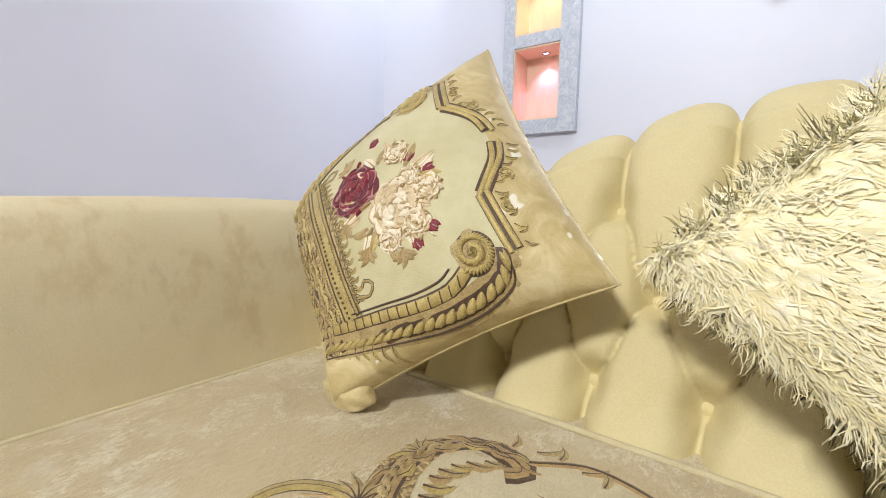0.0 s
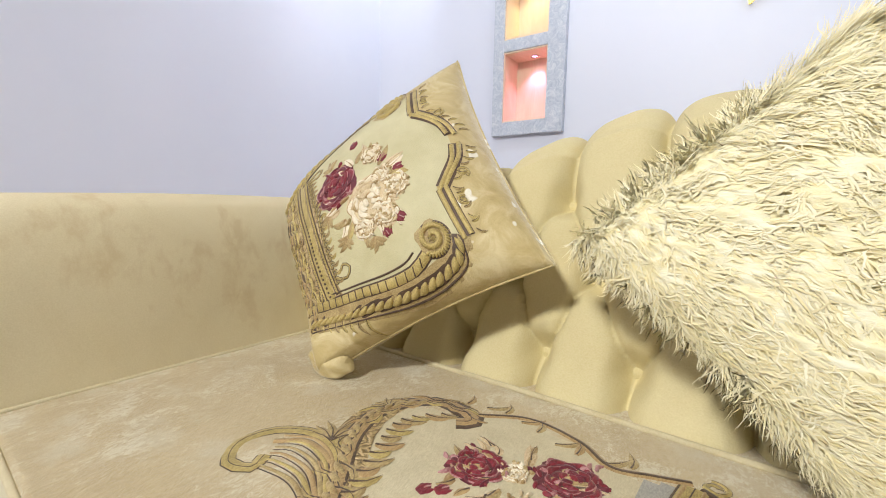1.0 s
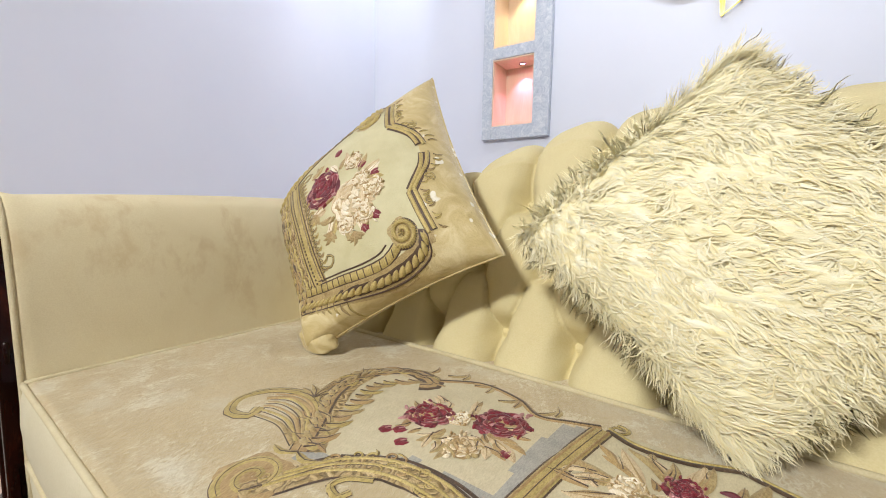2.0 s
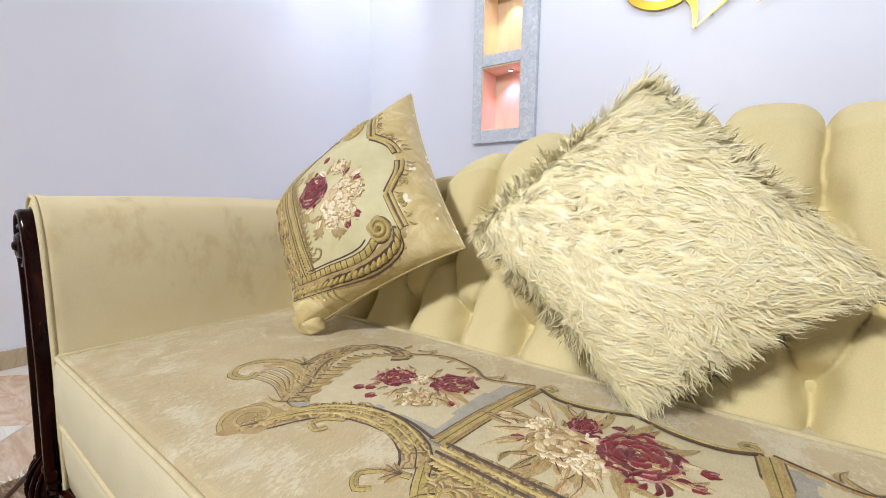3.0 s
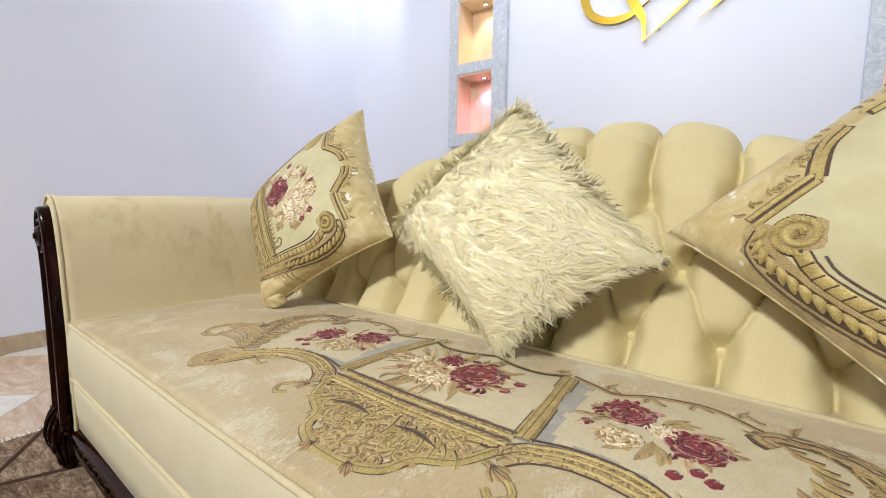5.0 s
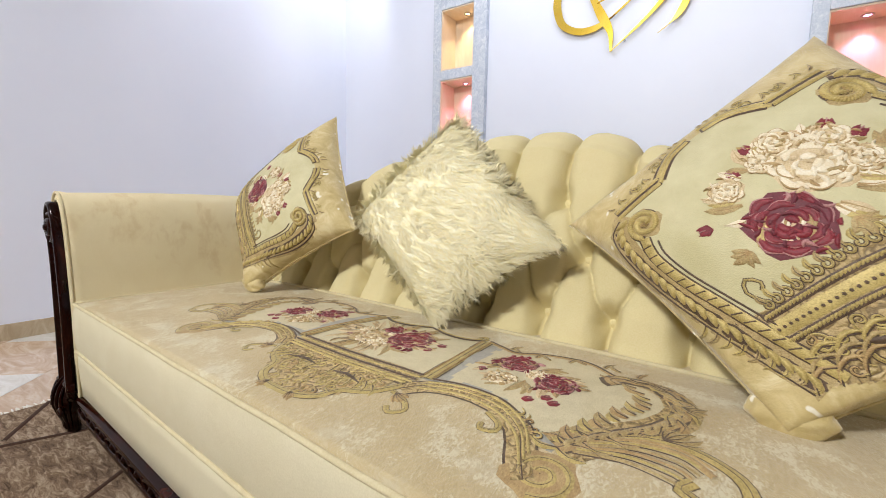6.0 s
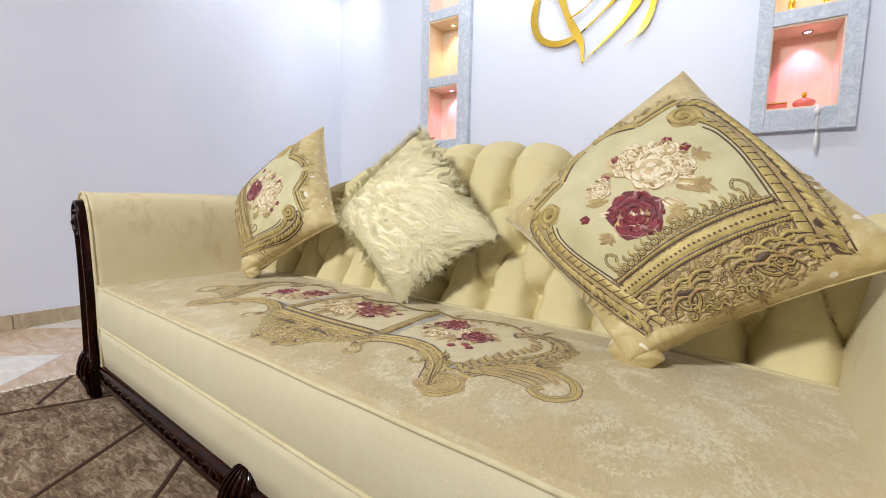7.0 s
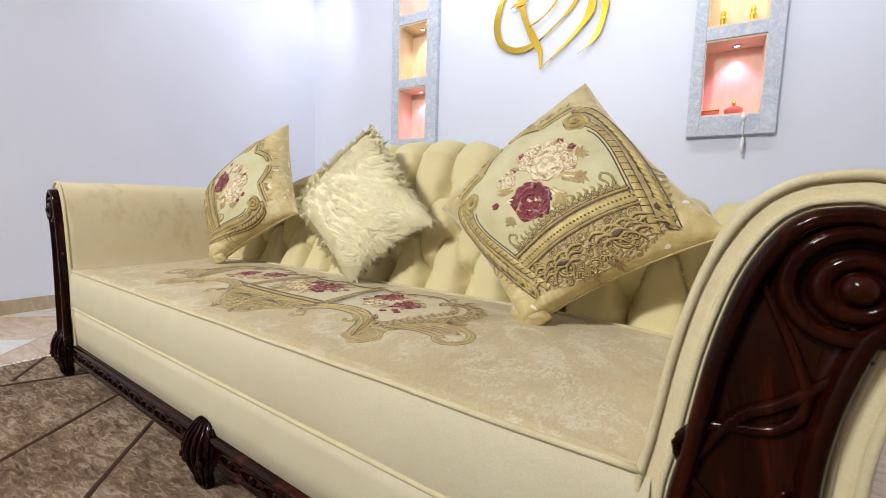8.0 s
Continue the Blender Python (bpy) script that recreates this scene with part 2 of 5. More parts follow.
CEILING = simple("white_ceiling_paint", (0.80, 0.80, 0.82), (0.84, 0.84, 0.85), 4, 0.7)
FUR = make_fur()
FUR_BACKING, SCROLL_CLOTH = make_hide(), make_scroll_cloth()
THREADS.append(SCROLL_CLOTH)
SC = 9

# ---- mesh tools ----


class Mesh:
    """Gathers vertices, faces and their materials."""

    def __init__(self):
        self.v, self.f, self.k = [], [], []

    def face(self, ids, k=0):
        self.f.append(ids)
        self.k.append(k)

    def grid(self, rows, k=0, wrap=False):
        """rows: equal lists of points; k: one slot, or a function of row and column."""
        o, n = len(self.v), len(rows[0])
        for r in rows:
            self.v.extend(r)
        for i in range(len(rows) - 1):
            for j in range(n if wrap else n - 1):
                a, b = o + i * n + j, o + i * n + (j + 1) % n
                self.face((a, b, b + n, a + n), k(i, j) if callable(k) else k)
        return o

    def box(self, x0, x1, y0, y1, z0, z1, k=0):
        o = len(self.v)
        self.v += [(x, y, z) for z in (z0, z1) for y in (y0, y1) for x in (x0, x1)]
        for f in ((0, 2, 3, 1), (4, 5, 7, 6), (0, 1, 5, 4), (2, 6, 7, 3), (0, 4, 6, 2), (1, 3, 7, 5)):
            self.face(tuple(o + i for i in f), k)

    def tube(self, points, radius, k=0, sides=8, closed=False):
        """A round cord along points; radius: a number, or one for each point."""
        pts = [Vector(p) for p in points]
        n, rows = len(pts), []
        up = Vector((0.13, 0.21, 0.97))
        for i, p in enumerate(pts):
            d = (pts[(i + 1) % n] - pts[i - 1]) if closed else (pts[min(i + 1, n - 1)] - pts[max(i - 1, 0)])
            a = d.cross(up)
            a = a.normalized() if a.length > 1e-6 else Vector((1, 0, 0))
            b = d.cross(a).normalized()
            r = radius[i] if isinstance(radius, (list, tuple)) else radius
            rows.append([tuple(p + r * (math.cos(q) * a + math.sin(q) * b)) for q in (2 * math.pi * j / sides for j in range(sides))])
        if closed:
            rows.append(rows[0])
        o = self.grid(rows, k, True)
        if not closed:
            self.face(tuple(o + j for j in reversed(range(sides))), k)
            self.face(tuple(o + (len(rows) - 1) * sides + j for j in range(sides)), k)

    def lathe(self, centre, profile, k=0, sides=24, axis="z"):
        """profile: (radius, height) rows turned round an upright axis, or round y."""
        rows = []
        for r, h in profile:
            ring = []
            for j in range(sides):
                q = 2 * math.pi * j / sides
                a, b = r * math.cos(q), r * math.sin(q)
                ring.append((centre[0] + a, centre[1] + b, centre[2] + h) if axis == "z" else (centre[0] + a, centre[1] + h, centre[2] + b))
            rows.append(ring)
        self.grid(rows, k, True)


def part(name, mesh, material, parent=None, label="", smooth=True, bevel=0.0):
    """Links a Mesh as one object, under a thing where one is given."""
    data = bpy.data.meshes.new(name)
    data.from_pydata([tuple(p) for p in mesh.v], [], mesh.f)
    for m in material if isinstance(material, list) else [material]:
        data.materials.append(m)
    data.polygons.foreach_set("material_index", mesh.k)
    data.polygons.foreach_set("use_smooth", [smooth] * len(mesh.f))
    bm = bmesh.new()
    bm.from_mesh(data)
    if bevel:
        bmesh.ops.bevel(bm, geom=bm.edges[:], offset=bevel, segments=2, affect="EDGES", profile=0.6)
    bmesh.ops.recalc_face_normals(bm, faces=bm.faces[:])
    bm.to_mesh(data)
    bm.free()
    ob = new(name, data)
    if parent:
        ob.parent = parent
    if label:
        ob["label"] = label
    return ob


def thing(name, m, label, category, group="", kind=""):
    ob = new(name)
    ob.matrix_world = m
    return tagged(ob, label, category, group, kind)


def spline(points, step):
    """A smooth curve through 2D or 3D points, cut into even steps."""
    p = [np.array(q, float) for q in points]
    p = [2 * p[0] - p[1], *p, 2 * p[-1] - p[-2]]
    out = []
    for i in range(1, len(p) - 2):
        n = max(2, int(np.linalg.norm(p[i + 1] - p[i]) / step))
        for s in np.arange(n) / n:
            out.append(0.5 * (2 * p[i] + (p[i + 1] - p[i - 1]) * s + (2 * p[i - 1] - 5 * p[i] + 4 * p[i + 1] - p[i + 2]) * s * s
                              + (3 * p[i] - p[i - 1] - 3 * p[i + 1] + p[i + 2]) * s ** 3))
    out.append(p[-2])
    return out


def coil(centre, r0, r1, start, turns, n=26):
    """Points of a spiral from radius r0 to r1."""
    return [(centre[0] + (r0 + (r1 - r0) * s) * math.cos(start + 2 * math.pi * turns * s),
             centre[1] + (r0 + (r1 - r0) * s) * math.sin(start + 2 * math.pi * turns * s)) for s in (i / n for i in range(n + 1))]


def inside(p, poly):
    x, y, hit = p[0], p[1], False
    for (ax, ay), (bx, by) in zip(poly, poly[1:] + poly[:1]):
        if (ay > y) != (by > y) and x < (bx - ax) * (y - ay) / (by - ay) + ax:
            hit = not hit
    return hit


class Stitches:
    """Raised needlework laid on a surface. on(u, v, h): the place at h metres above it; size: metres for one unit of u and v."""

    def __init__(self, on, size=1.0, rng=None):
        self.on, self.size, self.mesh, self.rng = on, size, Mesh(), rng or random.Random(5)

    def stroke(self, points, width, height, k, taper=None, step=None, lift=0.0003):
        pts = spline(points, step or max(width * 0.7, 0.006 / self.size)) if len(points) > 2 or step else [np.array(points[0], float), (np.array(points[0], float) + np.array(points[1], float)) / 2, np.array(points[1], float)]
        n, rows = len(pts), []
        for i, p in enumerate(pts):
            d = pts[min(i + 1, n - 1)] - pts[max(i - 1, 0)]
            d = d / (np.linalg.norm(d) + 1e-9)
            s = i / (n - 1)
            w = 0.5 * width * (taper(s) if taper else 1.0)
            a = np.array((-d[1], d[0]))
            row = []
            for q, h in ((-1, 0), (-0.6, 0.8), (0, 1.0), (0.6, 0.8), (1, 0)):
                e = p + a * w * q
                row.append(self.on(e[0], e[1], lift + height * h * (0.35 + 0.65 * min(1.0, 2 * w / width))))
            rows.append(row)
        self.mesh.grid(rows, k)

    def leaf(self, p, angle, length, width, k, bend=0.4, vein=DA, height=0.0016):
        a = np.array(p, float)
        d0, d1 = np.array((math.cos(angle), math.sin(angle))), np.array((math.cos(angle + bend), math.sin(angle + bend)))
        pts = [a, a + 0.5 * length * d0, a + 0.5 * length * d0 + 0.5 * length * d1]
        self.stroke(pts, width, height, k, lambda s: max(0.06, math.sin(math.pi * min(1.0, 0.08 + 0.92 * s)) ** 0.7), step=length / 6)
        if vein is not None:
            self.stroke(pts, width * 0.22, 0.0006, vein, lambda s: max(0.1, 1 - s), step=length / 5, lift=height + 0.0002)

    def fan(self, p, angle, spread, n, length, width, k, bend=0.5, vein=DA):
        for i in range(n):
            s = i / max(1, n - 1) - 0.5
            self.leaf(p, angle + s * spread, length * (1 - 0.5 * abs(s)) * self.rng.uniform(0.85, 1.1), width, k, bend * (1 if s > 0 else -1), vein)

    def rope(self, points, width, k=GO, height=0.0028, edge=True, lean=0.6):
        """A twisted cord: a dark ground with slanting gold strands."""
        self.stroke(points, width * 1.26, 0.0007, DA)
        pts = spline(points, width * 0.62)
        for i in range(1, len(pts) - 1):
            d = pts[i + 1] - pts[i - 1]
            t = math.atan2(d[1], d[0]) + lean
            e = 0.55 * width * np.array((math.cos(t), math.sin(t)))
            m = 0.10 * width * np.array((-math.sin(t), math.cos(t)))
            self.stroke([pts[i] - e, pts[i] + m, pts[i] + e], width * 0.52, height, k, lambda s: max(0.15, math.sin(math.pi * s) ** 0.6), step=width * 0.3)

    def border(self, points, width, k=GO, line=0.10, height=0.0014):
        """A flat band with dark edge lines."""
        self.stroke(points, width, 0.0006, DA)
        self.stroke(points, width * (1 - line), height, k)
        self.stroke(points, width * 0.05, 0.0005, DA, lift=height + 0.0002)

    def curls(self, poly, n, r, k=GO, back=DA):
        """Small C-scrolls and leaves that crowd a field."""
        xs, ys = [p[0] for p in poly], [p[1] for p in poly]
        placed, tries = [], 0
        while len(placed) < n and tries < 40 * n:
            tries += 1
            p = (self.rng.uniform(min(xs), max(xs)), self.rng.uniform(min(ys), max(ys)))
            if not inside(p, poly) or any(math.hypot(p[0] - q[0], p[1] - q[1]) < 1.45 * r for q in placed):
                continue
            placed.append(p)
            a = self.rng.uniform(0, 6.28)
            pts = coil(p, r, r * 0.25, a, self.rng.choice((-1, 1)) * self.rng.uniform(0.7, 1.15), 9)
            self.stroke(pts, r * 0.72, 0.0008, back, lambda s: 1 - 0.5 * s)
            self.stroke(pts, r * 0.46, 0.0024, k if self.rng.random() < 0.75 else TA, lambda s: 1 - 0.5 * s)
            self.leaf((p[0] + r * math.cos(a), p[1] + r * math.sin(a)), a + 1.2, r * 1.5, r * 0.42, k, 0.6)

    def rose(self, c, r, base, petal, rim):
        self.blot(c, r, base, 0.0008)
        for ring, n in ((0.86, 7), (0.62, 6), (0.38, 4), (0.18, 3)):
            for i in range(n):
                q = 2 * math.pi * (i + self.rng.uniform(-0.25, 0.25)) / n + ring * 5
                half = 0.62 * math.pi / n * 1.5
                rr = r * ring * self.rng.uniform(0.92, 1.1)
                arc = [(c[0] + rr * (1 - 0.12 * abs(s)) * math.cos(q + half * s), c[1] + rr * (1 - 0.12 * abs(s)) * math.sin(q + half * s)) for s in (-1, -0.5, 0, 0.5, 1)]
                self.stroke(arc, r * 0.24, 0.0022, petal if self.rng.random() < 0.75 else base, lambda s: max(0.2, math.sin(math.pi * s) ** 0.5), step=r * 0.16, lift=0.0006 + 0.0012 * (1 - ring))
                self.stroke([(c[0] + (x - c[0]) * 1.10, c[1] + (y - c[1]) * 1.10) for x, y in arc], r * 0.085, 0.0014, rim, lambda s: max(0.2, math.sin(math.pi * s)), step=r * 0.16, lift=0.0010 + 0.0014 * (1 - ring))

    def flecks(self, c, r, ks, n):
        """Short stitches that break up a flower."""
        for i in range(n):
            q, d = self.rng.uniform(0, 6.28), r * math.sqrt(self.rng.uniform(0.02, 1.15))
            self.leaf((c[0] + d * math.cos(q), c[1] + d * math.sin(q)), self.rng.uniform(0, 6.28), r * self.rng.uniform(0.25, 0.5), r * 0.15, self.rng.choice(ks), self.rng.uniform(-1, 1), None, 0.0042)

    def blot(self, c, r, k, h):
        """A round patch with an uneven edge."""
        ph = self.rng.uniform(0, 6)
        rows = []
        for s in (0.02, 0.5, 0.85, 1.0):
            rows.append([self.on(c[0] + r * s * (1 + 0.10 * math.sin(5 * q + ph)) * math.cos(q), c[1] + r * s * (1 + 0.10 * math.sin(5 * q + ph)) * math.sin(q), h if s < 1 else 0.0002) for q in (2 * math.pi * j / 20 for j in range(20))])
        self.mesh.grid(rows, k, True)

    def bud(self, c, r, angle, base=CR, rim=PI):
        self.blot(c, r * 0.8, base, 0.0016)
        for s in (-0.5, 0.5):
            self.leaf((c[0] - r * 0.6 * math.cos(angle), c[1] - r * 0.6 * math.sin(angle)), angle + s, r * 1.7, r * 0.6, base, -s, None)
        self.stroke([c, (c[0] + r * 0.8 * math.cos(angle), c[1] + r * 0.8 * math.sin(angle))], r * 0.16, 0.001, rim, lift=0.002)

    def done(self, name, parent, label):
        ob = part(name, self.mesh, THREADS, parent, label)
        self.mesh = Mesh()
        return ob


# ---- room ----
WALL_L, WALL_B, WALL_R, WALL_F, TOP, FLOOR = -2.205, 2.545, 4.6, -7.0, 2.95, -0.02
# niche columns: opening x0, x1, frame x0, x1, frame foot, opening heights
HOLES = ((1.231, 1.653), (1.722, 2.163), (2.236, 2.67))
NICHES = (((-1.130, -0.839), (-1.195, -0.738), 1.150, HOLES), ((1.088, 1.380), (1.030, 1.448), 1.122, HOLES))


def back_wall():
    m = Mesh()
    xs = [WALL_L - 0.15]
    for (a, b), _, _, _ in NICHES:
        xs += [a, b]
    xs.append(WALL_R + 0.15)
    for i in range(0, len(xs), 2):
        m.box(xs[i], xs[i + 1], WALL_B, WALL_B + 0.22, FLOOR - 0.1, TOP)
    for (a, b), _, _, holes in NICHES:
        z = FLOOR - 0.1
        for z0, z1 in holes:
            m.box(a, b, WALL_B, WALL_B + 0.22, z, z0)
            z = z1
        m.box(a, b, WALL_B, WALL_B + 0.22, z, TOP)
    return tagged(part("wall_north", m, PAINT, smooth=False), "smooth lavender-white painted wall with lit niches", "wall", kind="structure")


def plain_wall(name, x0, x1, y0, y1):
    m = Mesh()
    m.box(x0, x1, y0, y1, FLOOR - 0.1, TOP)
    tagged(part(name, m, PAINT, smooth=False), "smooth lavender-white painted wall", "wall", kind="structure")


back_wall()
plain_wall("wall_west", WALL_L - 0.15, WALL_L, WALL_F, WALL_B)
# unseen walls added to close the room, set far off to weaken bounced light
plain_wall("wall_east", WALL_R, WALL_R + 0.15, WALL_F, WALL_B)
plain_wall("wall_south", WALL_L - 0.15, WALL_R + 0.15, WALL_F - 0.15, WALL_F)
slab = Mesh()
slab.box(WALL_L - 0.15, WALL_R + 0.15, WALL_F - 0.15, WALL_B + 0.22, TOP, TOP + 0.12)
tagged(part("ceiling", slab, CEILING, smooth=False), "plain white painted ceiling", "ceiling", kind="structure")
slab = Mesh()
slab.box(WALL_L - 0.15, WALL_R + 0.15, WALL_F - 0.15, WALL_B + 0.22, FLOOR - 0.12, FLOOR - 0.004)
floor = tagged(part("floor", slab, GROUT, smooth=False), "polished beige and white marble tile floor", "floor", kind="structure")


def niche_column(column, tints):
    (a, b), (fa, fb), foot, holes = column
    y0, y1 = WALL_B - 0.045, WALL_B - 0.002
    top = TOP - 0.02
    frame_thing = thing("wall_niche", pose((fa + fb) / 2, y0, foot), "stacked wall niches framed in grey-blue marbled plaster", "wall niche", "wall niches")
    cx = (fa + fb) / 2
    for name, x0, x1 in (("stile", fa, a + 0.004), ("stile", b - 0.004, fb)):
        m = Mesh()
        m.box(x0 - cx, x1 - cx, 0, y1 - y0, 0, top - foot)
        part(name, m, STONE, frame_thing, smooth=False, bevel=0.003)
    z = foot
    for z0, z1 in holes:
        m = Mesh()
        m.box(a + 0.004 - cx, b - 0.004 - cx, 0.002, y1 - y0, z - foot, z0 - foot)
        part("crossbar", m, STONE, frame_thing, smooth=False, bevel=0.003)
        z = z1
    m = Mesh()
    m.box(a + 0.004 - cx, b - 0.004 - cx, 0.002, y1 - y0, z - foot, top - foot)
    part("crossbar", m, STONE, frame_thing, smooth=False, bevel=0.003)
    for (z0, z1), (tint, watts) in zip(holes, tints):
        y2 = WALL_B + 0.15
        for name, box in (("back_board", (a + 0.0005, b - 0.0005, y2, y2 + 0.02, z0, z1)),
                          ("side_board", (a + 0.0005, a + 0.010, y0 + 0.01, y2, z0 + 0.002, z1 - 0.002)),
                          ("side_board", (b - 0.010, b - 0.0005, y0 + 0.01, y2, z0 + 0.002, z1 - 0.002)),
                          ("shelf_board", (a + 0.010, b - 0.010, y0 + 0.01, y2, z0 + 0.001, z0 + 0.010)),
                          ("top_board", (a + 0.010, b - 0.010, y0 + 0.01, y2, z1 - 0.010, z1 - 0.001))):
            m = Mesh()
            m.box(box[0] - cx, box[1] - cx, box[2] - y0, box[3] - y0, box[4] - foot, box[5] - foot)
            part(name, m, LINING, frame_thing, "sand-coloured wood lining", smooth=False)
        lx, ly = (a + b) / 2 + 0.01, WALL_B + 0.085
        lamp = thing("niche_downlight", pose(lx, ly, z1 - 0.010), "small recessed chrome LED downlight, lit", "downlight", "niche downlights")
        m = Mesh()
        m.lathe((0, 0, 0), [(0.016, 0.0), (0.024, 0.0), (0.026, -0.003), (0.022, -0.006), (0.016, -0.004)])
        part("trim_ring", m, simple_chrome, lamp)
        m = Mesh()
        m.lathe((0, 0, 0), [(0.001, -0.003), (0.010, -0.0035), (0.0155, -0.002)])
        part("lens", m, glow("led_lens", tint, 12.0), lamp)
        spot_lamp("niche_spot", (lx, ly, z1 - 0.020), (lx, WALL_B + 0.12, z0), watts, tint, 92, 0.012)


simple_chrome = simple("brushed_chrome", (0.62, 0.62, 0.64), (0.72, 0.72, 0.74), 50, 0.2, 0.02, 1.0)
PINK, AMBER = (1.0, 0.30, 0.58), (1.0, 0.76, 0.36)
niche_column(NICHES[0], ((PINK, 6.5), (AMBER, 5.0), (PINK, 6.5)))
niche_column(NICHES[1], ((PINK, 6.5), (AMBER, 5.0), (PINK, 5.0)))


def skirting():
    base = new("baseboard")
    tagged(base, "tan stone skirting tiles along the wall", "baseboard", kind="structure")
    m = Mesh()
    m.box(0.0005, 0.012, 0.002, 0.398, 0, 0.082)
    y, first = WALL_F, None
    while y < WALL_B - 0.02:
        if first is None:
            first = part("tile", m, SKIRTING, base, smooth=False, bevel=0.0015)
            ob = first
        else:
            ob = new("tile", first.data)
            ob.parent = base
        ob.location = (WALL_L, y, FLOOR)
        y += 0.4
    x = WALL_L + 0.02
    while x < WALL_R - 0.4:
        ob = new("tile", first.data)
        ob.parent = base
        ob.location, ob.rotation_euler = (x, WALL_B, FLOOR), (0, 0, radians(-90))
        x += 0.4


skirting()


def script_sign():
    """Sweeping gilt lettering, standing a little off the wall."""
    sign = thing("wall_calligraphy", pose(0.113, WALL_B, 1.652), "mirror-gold calligraphic wall ornament with sweeping curved strokes", "wall ornament")
    strokes = (
        ([(-0.20, 0.66), (-0.27, 0.58), (-0.318, 0.50), (-0.346, 0.40), (-0.346, 0.31), (-0.302, 0.207), (-0.19, 0.150), (-0.057, 0.168), (0.065, 0.253), (0.181, 0.350), (0.235, 0.45), (0.23, 0.58)], 0.054),
        ([(-0.20, 0.60), (-0.175, 0.50), (-0.152, 0.415), (-0.120, 0.323), (-0.062, 0.208), (-0.012, 0.112), (-0.003, 0.0)], 0.052),
        ([(-0.003, 0.0), (0.125, 0.100), (0.238, 0.203), (0.310, 0.30), (0.325, 0.41), (0.29, 0.56)], 0.056),
        ([(0.252, 0.055), (0.340, 0.122), (0.394, 0.236), (0.405, 0.36), (0.36, 0.55)], 0.046),
        ([(-0.095, 0.295), (-0.045, 0.312), (0.007, 0.341), (0.075, 0.402), (0.11, 0.47)], 0.024),
        ([(-0.245, 0.44), (-0.205, 0.462), (-0.166, 0.455), (-0.10, 0.478), (-0.06, 0.53)], 0.034),
    )
    for order, (pts, w) in enumerate(strokes):
        m, curve = Mesh(), spline(pts, 0.02)
        n, rows = len(curve), []
        for i, p in enumerate(curve):
            d = curve[min(i + 1, n - 1)] - curve[max(i - 1, 0)]
            s = i / (n - 1)
            half = 0.5 * w * max(0.10, math.sin(math.pi * (0.04 + 0.92 * s)) ** 0.6) * (0.75 + 0.35 * math.sin(2.2 * math.pi * s) ** 2)
            pen = np.array((math.cos(math.radians(35)), math.sin(math.radians(35))))
            side = np.array((-d[1], d[0])) / (np.linalg.norm(d) + 1e-9)
            a = 0.35 * pen + 0.65 * side * float(side @ pen)
            a = a / np.linalg.norm(a)
            q0, q1 = p - a * half, p + a * half
            o = -0.0022 * order
            rows.append([(q0[0], o - 0.012, q0[1]), (q0[0], o - 0.022, q0[1]), (q1[0], o - 0.022, q1[1]), (q1[0], o - 0.012, q1[1])])
        m.grid(rows, 0, True)
        part("stroke", m, GOLD, sign, smooth=False)
    for x, z in ((-0.335, 0.26), (0.07, 0.052), (0.385, 0.20), (-0.135, 0.36)):
        m = Mesh()
        m.lathe((x, 0, z), [(0.006, -0.013), (0.006, 0.0)], axis="y", sides=10)
        part("standoff", m, simple_chrome, sign)


script_sign()

# ---- sofa ----
SOFA = pose(0.21, 0.116, 0, 0, 0, -3.0)
HALF = 0.94        # half the seat's width
SEAT_Z = 0.403     # height of the seat's top seam
SEAM_Z = 0.268     # lower seam
DESIGN = 0.018    # middle of the needlework
sofa = thing("sofa", SOFA, "cream velvet sofa with tufted back, embroidered seat and carved mahogany", "sofa")


def seat_top(x, y):
    e = max(0.0, min(1.0, y / 0.60))
    wide = max(0.0, 1 - abs(x / HALF) ** 6)
    return SEAT_Z + 0.004 + 0.025 * wide * math.sin(math.pi * min(1.0, 0.06 + 0.90 * e)) ** 0.7


def on_seat(x, y, h):
    return (x, y, seat_top(x, y) + h)


def mirrored(points):
    return [(-x, y) for x, y in points]


def shift(points, s):
    return [(DESIGN + s * x, y) for x, y in points]


# outline of the ivory ground inside the needlework, one half
GROUND = [(0.0, 0.428), (-0.14, 0.43), (-0.20, 0.40), (-0.26, 0.425), (-0.34, 0.44), (-0.42, 0.40), (-0.475, 0.375), (-0.495, 0.33), (-0.485, 0.27),
          (-0.44, 0.20), (-0.40, 0.145), (-0.355, 0.165), (-0.30, 0.205), (-0.235, 0.212), (-0.17, 0.20), (0.0, 0.195)]
GROUND_ALL = [(DESIGN + x, y) for x, y in GROUND + mirrored(GROUND[::-1])]


